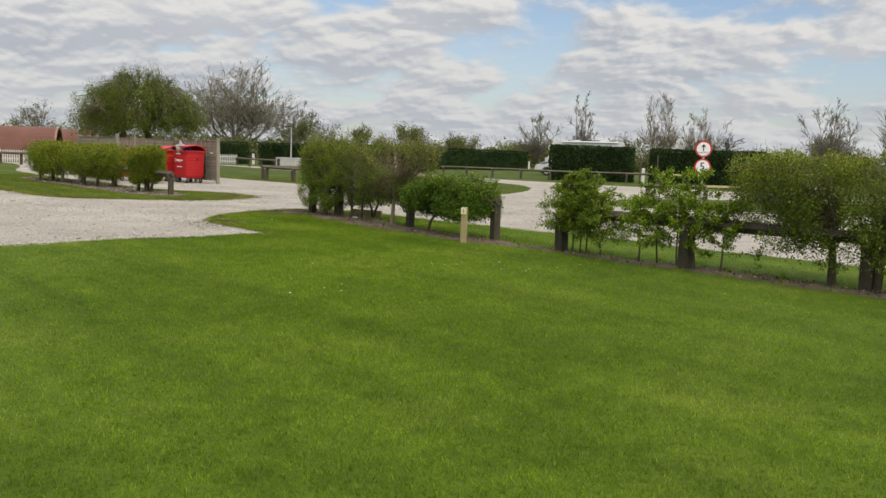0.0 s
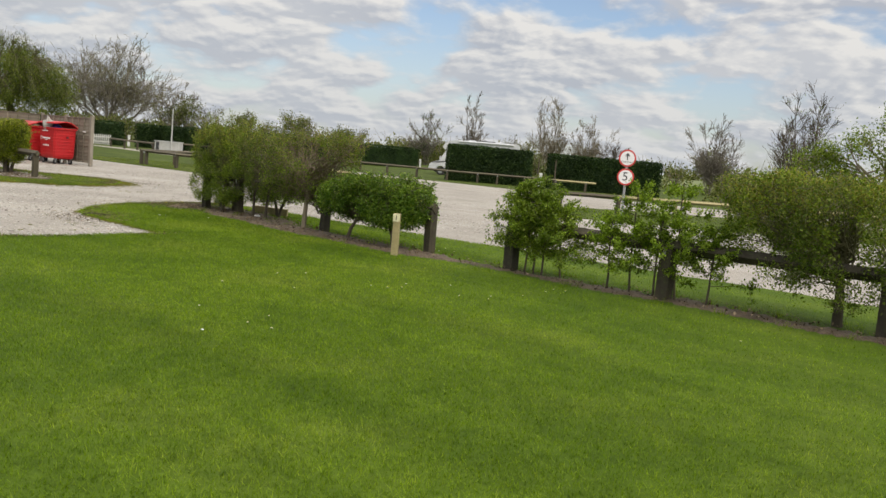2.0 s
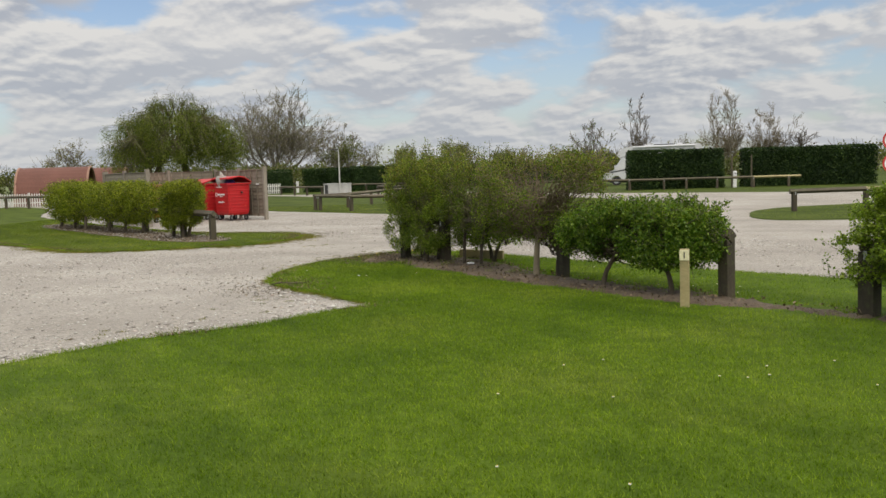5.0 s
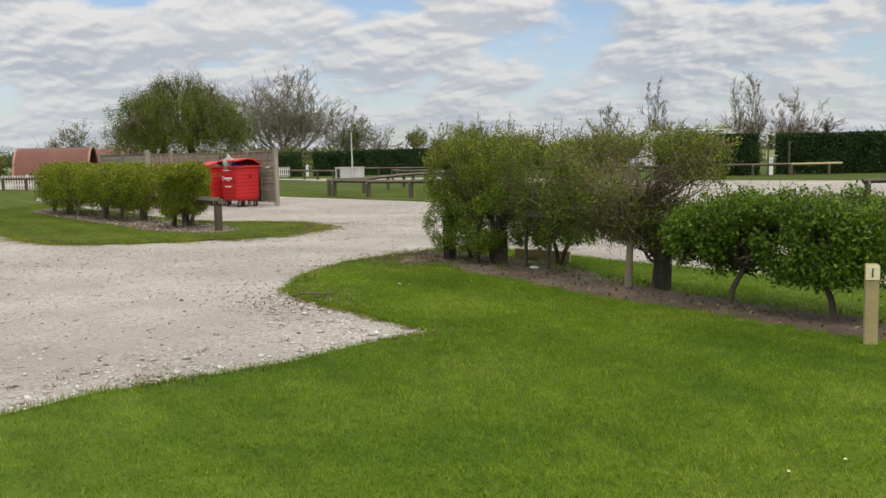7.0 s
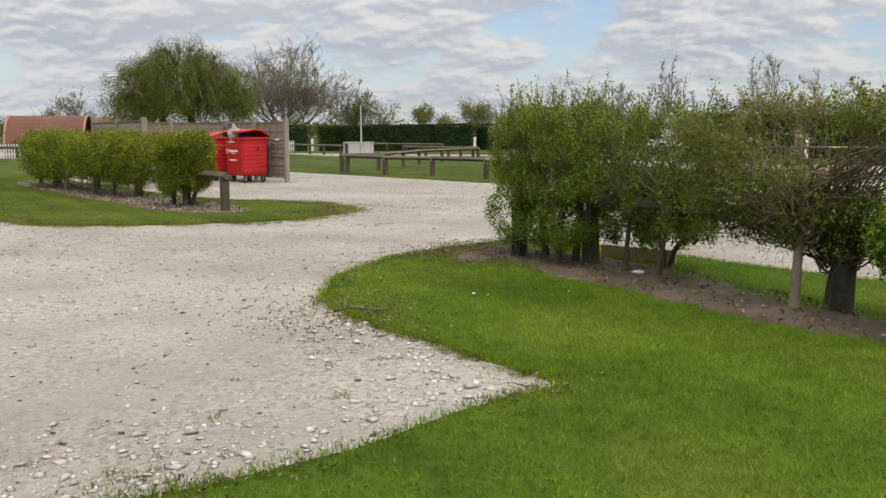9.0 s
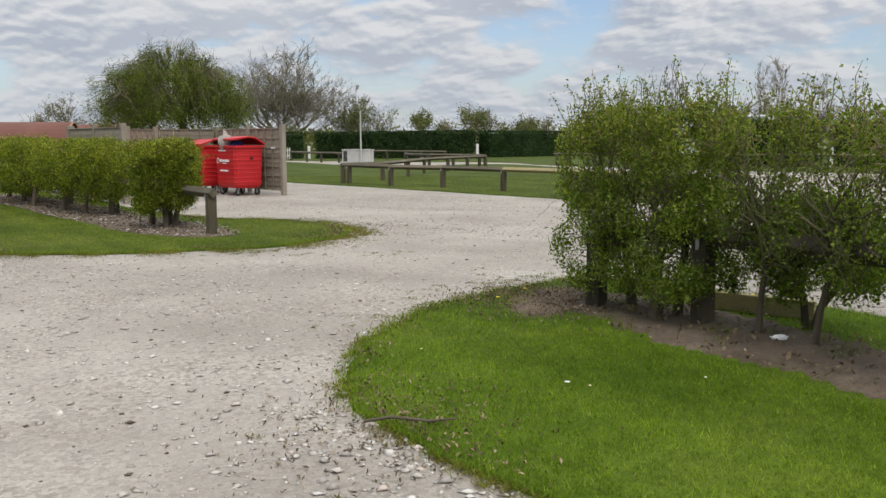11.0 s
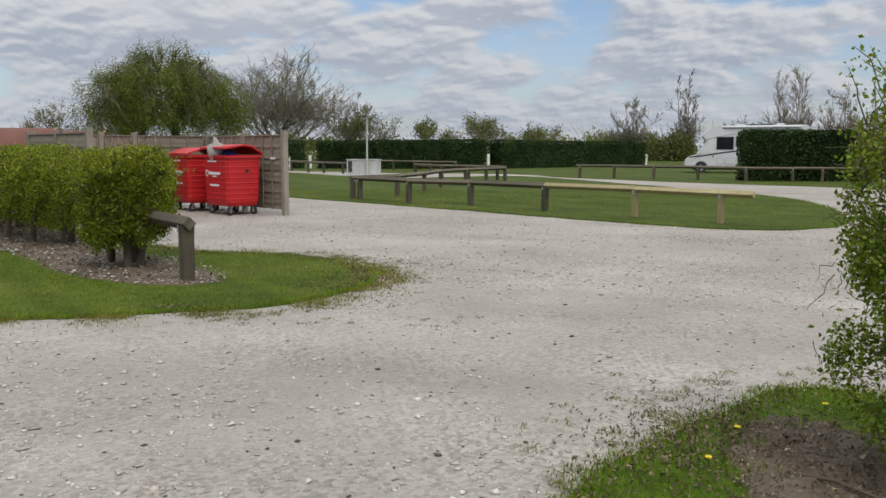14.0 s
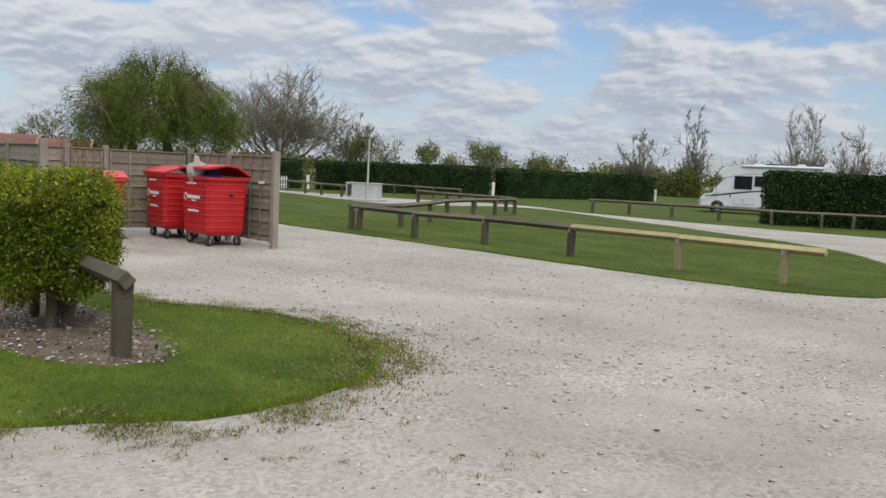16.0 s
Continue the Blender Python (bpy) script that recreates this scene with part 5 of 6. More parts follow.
def lap_panel(x, y, a, width=1.83, face=1):
    """A lapped fence panel from (x, y) along the angle a, battens on the side given."""
    k = width / 1.83
    ob = part("fence_panel", block(width, 0.055, 0.03, 0.004, (width / 2, 0, 1.845)), FENCE_WOOD, bay_fence, at=pose(x - E0.x, y - E0.y, 0, 0, 0, a))
    g = random.Random(int(x * 100))
    for i in range(13):
        part("slat", SLAT, None, ob, at=pose(width / 2, 0.012 * (i % 2), 0.17 + i * 0.133, g.uniform(-1.5, 1.5), g.uniform(-0.4, 0.4), 0) @ Matrix.Diagonal((k, 1, 1, 1)))
    for i in range(5):
        part("batten", BATTEN, None, ob, at=pose(0.04 + i * (width - 0.08) / 4, face * 0.035, 0.95))
    return ob


def fence_post(x, y, a, h=1.93, w=0.11):
    bm = block(w, w, h + 0.2, 0.008, (0, 0, h / 2 - 0.1))
    me = bpy.data.meshes.new("fence_post")
    bm.to_mesh(me)
    bm.free()
    me.materials.append(FENCE_POST)
    return part("fence_post", me, None, bay_fence, at=pose(x - E0.x, y - E0.y, 0, 0, 0, a))


BAY_U = math.degrees(math.atan2(2.85, -3.05))   # along the side walls, away from the drive
bu = Vector((math.cos(radians(BAY_U)), math.sin(radians(BAY_U))))
bv = Vector((-bu.y, bu.x))                       # across the bay
E0 = Vector((-11.05, 37.9))
bay_fence = thing("bay_fence", E0.x, E0.y, 0, 0, "weathered grey-brown lapped timber fence round the bin bay", "fence")
C0 = E0 + bu * 4.02
L0 = E0 + bv * 4.5
C1 = C0 + bv * 4.5


def wall_run(start, direction, widths, face):
    a = math.degrees(math.atan2(direction.y, direction.x))
    p = start.copy()
    for i, w in enumerate(widths):
        q = p + direction * 0.06
        lap_panel(q.x, q.y, a, w, face)
        p = p + direction * (w + 0.12)
        yield p


fence_post(E0.x, E0.y, BAY_U, 1.95, 0.13)
for p in wall_run(E0, bu, (1.83, 1.83), 1):
    fence_post(p.x, p.y, BAY_U)
for p in wall_run(C0, bv, (1.83, 0.72, 1.46), 1):
    fence_post(p.x, p.y, BAY_U)
fence_post(L0.x, L0.y, BAY_U, 1.95, 0.13)
for p in wall_run(L0, bu, (1.83, 1.83), -1):
    fence_post(p.x, p.y, BAY_U)
plate = thing("wall_plate", E0.x + bu.x * 0.45 + bv.x * 0.06, E0.y + bu.y * 0.45 + bv.y * 0.06, 1.30, BAY_U, "small white number plate on the fence panel", "sign")
part("plate", block(0.22, 0.01, 0.05, 0.002), WHITE, plate)

# ---------------------------------------------------------------- wheeled bins


def bin_body():
    """Tapered ribbed tub on a chamfered foot."""
    bm = bmesh.new()
    rings = []
    prof = [(0.30, 0.20), (0.42, 0.22), (0.455, 0.30)]
    for i in range(8):
        z = 0.36 + i * 0.125
        k = 0.46 + 0.03 * i / 7
        prof += [(k, z), (k + 0.007, z + 0.008), (k + 0.007, z + 0.03), (k + 0.002, z + 0.04)]
    prof += [(0.495, 1.34), (0.535, 1.345), (0.535, 1.40), (0.50, 1.405), (0.47, 1.38)]
    for d, z in prof:
        lx, ly = d * 1.26 + 0.02, d
        c = 0.07
        pts = [(lx - c, -ly), (lx, -ly + c), (lx, ly - c), (lx - c, ly), (-lx + c, ly), (-lx, ly - c), (-lx, -ly + c), (-lx + c, -ly)]
        rings.append([bm.verts.new((x, y, z)) for x, y in pts])
    for a, b in zip(rings, rings[1:]):
        for i in range(8):
            bm.faces.new((a[i], a[(i + 1) % 8], b[(i + 1) % 8], b[i]))
    bm.faces.new(rings[0][::-1])
    inner = [bm.verts.new((v.co.x * 0.95, v.co.y * 0.95, 1.0)) for v in rings[-1]]
    for i in range(8):
        bm.faces.new((rings[-1][i], rings[-1][(i + 1) % 8], inner[(i + 1) % 8], inner[i]))
    bm.faces.new(inner)
    bmesh.ops.recalc_face_normals(bm, faces=bm.faces)
    return bm


def bin_lid(open_by):
    """A ridged lid hinged at the back (y = 0.53), raised by some degrees."""
    x = 0.70
    prof = [(-1.08, -0.02), (-1.08, 0.03), (-0.60, 0.17), (-0.35, 0.18), (0.0, 0.05), (0.0, 0.01), (-0.35, 0.14), (-0.60, 0.13), (-1.05, -0.02)]
    bm = bmesh.new()
    va = [bm.verts.new((-x, y, z)) for y, z in prof]
    vb = [bm.verts.new((x, y, z)) for y, z in prof]
    n = len(prof)
    bm.faces.new(va)
    bm.faces.new(vb[::-1])
    for i in range(n):
        bm.faces.new((va[i], vb[i], vb[(i + 1) % n], va[(i + 1) % n]))
    bmesh.ops.recalc_face_normals(bm, faces=bm.faces)
    bmesh.ops.bevel(bm, geom=bm.edges[:], offset=0.008, segments=1, affect="EDGES")
    bmesh.ops.rotate(bm, verts=bm.verts, cent=(0, 0, 0), matrix=Matrix.Rotation(radians(-open_by), 3, "X"))
    return bm


def caster(parent, x, y, a):
    holder = part("caster", block(0.10, 0.10, 0.02, 0.003, (0, 0, 0.215)), DARK_METAL, parent, "steel swivel caster", at=pose(x, y, 0, 0, 0, a))
    fork = block(0.05, 0.006, 0.15, 0.002, (0.01, 0.032, 0.14))
    block(0.05, 0.006, 0.15, 0.002, (0.01, -0.032, 0.14), fork)
    part("fork", fork, STEEL, holder)
    part("tyre", rod((0.02, -0.024, 0.10), (0.02, 0.024, 0.10), 0.10, sides=18), RUBBER, holder)
    part("hub", rod((0.02, -0.027, 0.10), (0.02, 0.027, 0.10), 0.045, sides=12), STEEL, holder)


def wheeled_bin(x, y, a, label, open_by=0, material=RED, bag=False, tall=1.0):
    ob = thing("wheeled_bin", x, y, -0.03, a, label, "bin", "red wheeled bins in the bay")
    ob.scale = (0.93, 0.92, tall)
    body = part("body", bin_body(), material, ob)
    part("lid", bin_lid(open_by), material, ob, at=pose(0, 0.53, 1.40))
    for i, (cx, cy) in enumerate(((-0.5, -0.34), (0.5, -0.34), (-0.5, 0.34), (0.5, 0.34))):
        caster(ob, cx, cy, (20, -65, 110, 200)[i])
    part("trunnion", rod((-0.78, 0.05, 1.05), (-0.66, 0.05, 1.05), 0.03), DARK_METAL, ob)
    part("trunnion", rod((0.66, 0.05, 1.05), (0.78, 0.05, 1.05), 0.03), DARK_METAL, ob)
    part("drain_cap", rod((0.655, 0.2, 0.55), (0.672, 0.2, 0.55), 0.025, sides=12), RED_DARK, ob)
    # emblem and lines of lettering too small to read
    ring = bmesh.new()
    for k in range(14):
        t0 = 2 * math.pi * k / 16
        block(0.035, 0.006, 0.022, 0, (0, 0, 0), ring, Matrix.Translation((0.065 * math.cos(t0), 0, 0.065 * math.sin(t0))) @ Matrix.Rotation(-t0 + math.pi / 2, 4, "Y"))
    part("emblem", ring, WHITE, body, at=pose(-0.42, -0.492, 0.98))
    g = random.Random(5)
    for z, h, x0, x1 in ((0.98, 0.075, -0.30, 0.28), (0.70, 0.05, -0.30, 0.22), (1.26, 0.04, -0.36, 0.10), (0.91, 0.03, -0.1, 0.1)):
        bars = bmesh.new()
        xx = x0
        while xx < x1:
            w = g.uniform(0.025, 0.05)
            block(w, 0.005, h * g.uniform(0.75, 1.0), 0, (xx + w / 2, 0, 0), bars)
            xx += w + 0.012
        part("lettering", bars, WHITE, body, "white lettering bars", at=pose(0, -0.503 if z > 0.9 else -0.487, z))
    if bag:
        sack = bmesh.new()
        bmesh.ops.create_icosphere(sack, subdivisions=3, radius=0.5)
        for v in sack.verts:
            c = v.co
            k = 1 + 0.35 * noise.noise(c * 4) + 0.15 * noise.noise(c * 11)
            pinch = 0.45 if c.z > 0.25 else 1.0
            v.co = Vector((c.x * 0.38 * k * pinch, c.y * 0.38 * k * pinch, c.z * 0.66 * k))
        s = tagged(new("rubbish_bag"), "crumpled grey-white rubbish bag under bin lid", "bag")
        me = bpy.data.meshes.new("rubbish_bag")
        sack.to_mesh(me)
        sack.free()
        me.materials.append(BAG)
        me.shade_smooth()
        s.matrix_world = ob.matrix_world @ pose(-0.10, -0.34, 1.50, 10, 8, 0)
        part("sack", me, BAG, s)
        b2 = bmesh.new()
        bmesh.ops.create_icosphere(b2, subdivisions=3, radius=0.5)
        for v in b2.verts:
            k = 1 + 0.25 * noise.noise(v.co * 5)
            v.co = Vector((v.co.x * 0.6 * k, v.co.y * 0.5 * k, v.co.z * 0.7 * k))
        me2 = bpy.data.meshes.new("rubbish_bag")
        b2.to_mesh(me2)
        b2.free()
        me2.materials.append(BLUE_BAG)
        me2.shade_smooth()
        s2 = tagged(new("rubbish_bag"), "dark blue rubbish bag inside the bin", "bag")
        s2.matrix_world = ob.matrix_world @ pose(0.12, -0.12, 1.2)
        part("sack", me2, BLUE_BAG, s2)
    return ob


# long side of the first two bins faces across the bay
B1 = E0 + bu * 1.22 + bv * 0.72
B2 = E0 + bu * 2.95 + bv * 0.80
B3 = E0 + bu * 3.15 + bv * 2.6
wheeled_bin(B1.x, B1.y, BAY_U + 180, "red plastic wheeled bin with propped lid, overfull", 9, RED, True)
wheeled_bin(B2.x, B2.y, BAY_U + 176, "red plastic wheeled bin with closed lid", 1)
wheeled_bin(B3.x, B3.y, BAY_U + 88, "faded orange-red wheeled bin against the back fence", 0, RED_DARK, tall=0.90)

# ---------------------------------------------------------------- signs and posts


def text_mesh(body, size, material, depth=0.002):
    cu = bpy.data.curves.new("lettering", "FONT")
    cu.body, cu.size, cu.extrude, cu.align_x, cu.align_y = body, size, depth, "CENTER", "CENTER"
    tmp = bpy.data.objects.new("tmp", cu)
    scene.collection.objects.link(tmp)
    dg = bpy.context.evaluated_depsgraph_get()
    me = bpy.data.meshes.new_from_object(tmp.evaluated_get(dg))
    bpy.data.objects.remove(tmp)
    me.materials.clear()
    me.materials.append(material)
    return me


def disc(r, depth, bm=None):
    return rod((0, depth / 2, 0), (0, -depth / 2, 0), r, sides=40, bm=bm)


def road_sign():
    a = math.degrees(math.atan2(28.1 - 6, 7.56 + 0.6)) - 90
    ob = thing("road_sign", 7.56, 28.1, 0, a, "grey pole with round one-way and 5 limit signs", "sign")
    part("pole", rod((0, 0.05, -0.1), (0, 0.05, 2.2), 0.038, sides=14), STEEL, ob)
    for z, r in ((2.0, 0.255), (1.44, 0.25)):
        face = part("sign_plate", disc(r, 0.012), SIGN_RED, ob, "white round plate with red border", at=pose(0, 0, z))
        part("white_face", disc(r * 0.82, 0.004), SIGN_WHITE, face, at=pose(0, -0.010, 0))
        part("bracket", block(0.12, 0.03, 0.03, 0.002, (0, 0.025, 0)), STEEL, face)
        if z > 1.8:
            arrow = prism([(-0.016, -0.06), (0.016, -0.06), (0.016, 0.08), (0.06, 0.045), (0.06, 0.085), (0.0, 0.155), (-0.06, 0.085), (-0.06, 0.045), (-0.016, 0.08)], -0.002, 0.002)
            part("arrow", arrow, BLACK, face, at=pose(0, -0.016, 0))
            part("lettering", text_mesh("ONE WAY", 0.075, BLACK), BLACK, face, at=pose(0, -0.014, -0.115, 90, 0, 0))
        else:
            part("numeral", text_mesh("5", 0.36, BLACK), BLACK, face, at=pose(-0.01, -0.014, 0, 90, 0, 0))


road_sign()

number_post = thing("number_post", 0.49, 15.76, 0, -14, "pale timber pitch post with cream plate reading 1", "post")
part("post", block(0.10, 0.10, 0.85, 0.006, (0, 0, 0.225)), NEW_TIMBER, number_post)
npl = part("plate", block(0.105, 0.006, 0.115, 0.002, (0, -0.056, 0.585)), CREAM, number_post)
part("lettering", text_mesh("1", 0.10, BLACK), BLACK, npl, at=pose(0, -0.0615, 0.585, 90, 0, 0))


def marker_post(x, y, h=0.95, text=""):
    ob = thing("marker_post", x, y, 0, 0, "white pitch marker post at a hedge gap", "post", "pitch markers")
    part("post", block(0.20, 0.16, h + 0.1, 0.01, (0, 0, h / 2 - 0.05)), WHITE, ob)
    if text:
        pl = part("plate", block(0.18, 0.01, 0.2, 0.002, (0, -0.087, h - 0.16)), SIGN_WHITE, ob)
        part("lettering", text_mesh(text, 0.2, BLACK), BLACK, pl, at=pose(0, -0.095, h - 0.16, 90, 0, 0))
    return ob


marker_post(-21.8, 82.8, 1.0)
marker_post(-8.55, 85.6, 1.1)
marker_post(4.9, 97.8, 1.0)
marker_post(11.3, 61.4, 1.0, "4")
for sx in (10.95, 12.1):
    st = thing("tree_stake", sx, 60.6, 0, 0, "thin grey wooden stake by the rail", "stake", "stakes by the rail")
    part("pole", rod((0, 0, -0.1), (0, 0, 1.95), 0.055, 0.045, 8), RAIL_TIMBER, st)

# service cabinet and lamp
box = thing("service_cabinet", -14.75, 67.2, 0, -8, "pale grey concrete service box with meter door", "cabinet")
part("body", block(1.75, 0.9, 0.86, 0.02, (0, 0, 0.43)), CONCRETE, box)
part("lid", block(1.82, 0.96, 0.05, 0.01, (0, 0, 0.885)), CONCRETE, box)
door = part("door", block(0.24, 0.02, 0.62, 0.004, (-0.66, -0.46, 0.5)), DARK_METAL, box, "dark grey meter door")
part("handle", block(0.03, 0.02, 0.08, 0.003, (-0.58, -0.48, 0.5)), STEEL, door)
part("slab", block(2.6, 1.6, 0.08, 0.01, (-0.2, -0.1, 0.02)), CONCRETE, box)
lamp = thing("street_lamp", -14.45, 66.6, 0, 0, "slim pale grey lamp pole with flat head", "street lamp")
part("pole", rod((0, 0, -0.1), (0, 0, 3.25), 0.06, 0.04, 12), CONCRETE, lamp)
part("head", block(0.62, 0.18, 0.06, 0.012, (-0.30, 0, 3.27)), DARK_METAL, lamp)

# ---------------------------------------------------------------- motorhome


def motorhome(x, y, a):
    ob = thing("motorhome", x, y, -0.03, a, "white coachbuilt motorhome with covered windscreen, parked", "motorhome")
    w = 1.13
    side = [(0.02, 0.38), (0.0, 0.62), (0.06, 0.86), (0.30, 1.06), (0.82, 1.22), (1.38, 2.06), (1.22, 2.16), (1.06, 2.36), (1.18, 2.60), (1.55, 2.88), (2.1, 3.0), (7.2, 3.06), (7.42, 2.9), (7.46, 0.75), (7.3, 0.42),
            (5.75, 0.42), (5.68, 0.66), (5.48, 0.80), (5.18, 0.80), (4.98, 0.66), (4.92, 0.40), (1.38, 0.36), (1.32, 0.62), (1.14, 0.76), (0.86, 0.76), (0.68, 0.62), (0.62, 0.36)]
    part("body", prism(side, -w, w, 0.02), VAN, ob)
    part("underbody", block(6.6, 1.7, 0.25, 0.02, (3.8, 0, 0.36)), RUBBER, ob)
    for wx in (1.0, 5.33):
        for s in (-1, 1):
            wh = part("wheel", rod((wx, s * (w - 0.25), 0.345), (wx, s * (w - 0.01), 0.345), 0.335, sides=24), RUBBER, ob, "black tyre with grey rim")
            part("rim", rod((wx, s * (w - 0.03), 0.345), (wx, s * (w + 0.012), 0.345), 0.2, 0.17, 16), STEEL, wh)
    for s in (-1, 1):
        part("cab_window_cover", prism([(0.98, 1.30), (1.78, 1.30), (1.78, 2.02), (1.46, 2.02)], s * (w + 0.004) - 0.004, s * (w + 0.004) + 0.004), SCREEN_COVER, ob, "silver thermal cover on cab window")
        for x0, x1, z0, z1 in ((1.92, 2.92, 1.52, 2.30), (3.08, 4.15, 1.72, 2.32), (5.2, 6.3, 1.72, 2.32)):
            fr = part("window", block(x1 - x0 + 0.08, 0.02, z1 - z0 + 0.08, 0.006, ((x0 + x1) / 2, s * (w + 0.008), (z0 + z1) / 2)), VAN_GREY, ob, "framed tinted window")
            part("pane", block(x1 - x0, 0.012, z1 - z0, 0.004, ((x0 + x1) / 2, s * (w + 0.02), (z0 + z1) / 2)), GLASS_DARK, fr)
        for x0, x1, z0, z1 in ((1.92, 2.38, 0.58, 0.98), (2.48, 3.12, 0.58, 1.0)):
            h = part("locker_door", block(x1 - x0, 0.014, z1 - z0, 0.004, ((x0 + x1) / 2, s * (w + 0.006), (z0 + z1) / 2)), VAN_GREY, ob, "outlined locker door")
            part("panel", block(x1 - x0 - 0.05, 0.012, z1 - z0 - 0.05, 0.004, ((x0 + x1) / 2, s * (w + 0.013), (z0 + z1) / 2)), VAN, h)
        part("stripe", prism([(0.25, 1.06), (0.9, 1.14), (2.4, 1.38), (4.6, 1.62), (7.3, 1.74), (7.3, 1.68), (4.6, 1.55), (2.4, 1.28), (0.9, 1.04), (0.25, 0.99)], s * (w + 0.003) - 0.003, s * (w + 0.003) + 0.003), DARK_METAL, ob, "dark grey swoosh stripe")
        part("stripe", prism([(1.3, 2.18), (2.6, 2.46), (4.4, 2.52), (4.4, 2.49), (2.6, 2.42), (1.3, 2.12)], s * (w + 0.003) - 0.003, s * (w + 0.003) + 0.003), VAN_GREY, ob)
        part("skirt", block(3.4, 0.014, 0.06, 0.003, (3.1, s * (w + 0.006), 0.45)), VAN_GREY, ob)
        arm = part("mirror", block(0.10, 0.2, 0.34, 0.02, (0.92, s * (w + 0.18), 1.42)), VAN, ob, "white door mirror")
        part("mirror_arm", block(0.05, 0.14, 0.04, 0.006, (0.94, s * (w + 0.06), 1.32)), BLACK, arm)
        part("door_handle", block(0.05, 0.03, 0.2, 0.006, (1.72, s * (w + 0.015), 1.08)), BLACK, ob)
        part("headlight", prism([(0.05, 0.80), (0.28, 0.98), (0.62, 1.06), (0.45, 0.92), (0.12, 0.74)], s * (w + 0.002) - 0.03, s * (w + 0.002) + 0.006), SCREEN_COVER, ob)
    sc = block(0.03, 1.9, 1.0, 0.01)
    part("windscreen_cover", sc, SCREEN_COVER, ob, "silver thermal windscreen cover", at=pose(1.09, 0, 1.64, 0, 33.7, 0))
    part("bumper", block(0.14, 2.1, 0.34, 0.05, (0.03, 0, 0.52)), VAN_GREY, ob)
    part("roof_vent", block(0.6, 0.6, 0.10, 0.03, (3.4, 0.2, 3.06)), VAN, ob)
    part("roof_vent", block(0.45, 0.45, 0.12, 0.03, (5.8, -0.1, 3.1)), VAN, ob)
    part("awning", rod((2.3, -w - 0.05, 2.92), (6.9, -w - 0.05, 2.95), 0.07, sides=12), VAN, ob, "rolled awning case")
    part("solar_panel", block(1.5, 0.7, 0.05, 0.006, (4.6, 0.0, 3.09)), GLASS_DARK, ob)
    return ob


motorhome(4.65, 76.6, -8)

# ---------------------------------------------------------------- pods and picket fences


def arched_pod(x, y, a, length, r, h, label):
    """A half-round timber hut with an open arched end."""
    ob = thing("arched_pod", x, y, 0, a, label, "cabin", "arched pods")
    bm = bmesh.new()
    n = 20
    arcs = []
    for lx in (0, length):
        for k in (1.0, 0.955):
            arcs.append([bm.verts.new((lx, -r * k * math.cos(math.pi * i / n), h * k * math.sin(math.pi * i / n) ** 0.9)) for i in range(n + 1)])
    o0, i0, o1, i1 = arcs
    for i in range(n):
        bm.faces.new((o0[i], o0[i + 1], o1[i + 1], o1[i]))
        bm.faces.new((i0[i + 1], i0[i], i1[i], i1[i + 1]))
        bm.faces.new((o0[i + 1], o0[i], i0[i], i0[i + 1]))
        bm.faces.new((o1[i], o1[i + 1], i1[i + 1], i1[i]))
    bmesh.ops.recalc_face_normals(bm, faces=bm.faces)
    part("roof", bm, POD, ob)
    edge = np.array([[(-0.02, -r * 0.985 * math.cos(math.pi * i / 24), h * 0.985 * math.sin(math.pi * i / 24) ** 0.9) for i in range(25)]])
    for lx, nm in ((0.0, "edge_board"), (length, "edge_board")):
        part(nm, tubes(nm, edge + np.array([lx, 0, 0]), np.full((1, 25), 0.09), 6, POD_EDGE), POD_EDGE, ob)
    wall = bmesh.new()
    vs = [wall.verts.new((0.9, -r * 0.95 * math.cos(math.pi * i / n), h * 0.95 * math.sin(math.pi * i / n) ** 0.9)) for i in range(n + 1)]
    wall.faces.new(vs)
    ext = bmesh.ops.extrude_face_region(wall, geom=wall.faces[:])
    bmesh.ops.translate(wall, verts=[v for v in ext["geom"] if isinstance(v, bmesh.types.BMVert)], vec=(0.08, 0, 0))
    bmesh.ops.recalc_face_normals(wall, faces=wall.faces)
    part("end_wall", wall, POD_DARK, ob)
    dr = part("door", block(0.05, 0.85, 1.9, 0.01, (0.86, 0, 0.98)), POD_EDGE, ob)
    part("door_handle", block(0.05, 0.03, 0.12, 0.004, (0.82, 0.3, 1.0)), DARK_METAL, dr)
    part("floor", block(length, 2 * r * 0.97, 0.10, 0.01, (length / 2, 0, 0.03)), POD_DARK, ob)
    return ob


arched_pod(-37.1, 65.2, 18, 4.7, 2.0, 2.66, "long red-brown half-round camping pod with open arched end")
arched_pod(-38.4, 73.6, 18, 4.7, 2.0, 2.66, "long red-brown half-round camping pod beyond the first row")
arched_pod(-44.4, 62.5, 18, 5.4, 2.0, 2.66, "long red-brown half-round camping pod behind picket fence")
arched_pod(-51.6, 60.2, 18, 5.4, 2.0, 2.66, "long red-brown half-round camping pod behind picket fence")


def picket_mesh():
    bm = prism([(-0.04, 0.04), (0.04, 0.04), (0.04, 0.84), (0, 0.92), (-0.04, 0.84)], -0.011, 0.011)
    me = bpy.data.meshes.new("picket")
    bm.to_mesh(me)
    bm.free()
    me.materials.append(PICKET)
    return me


PICKET_ME = picket_mesh()


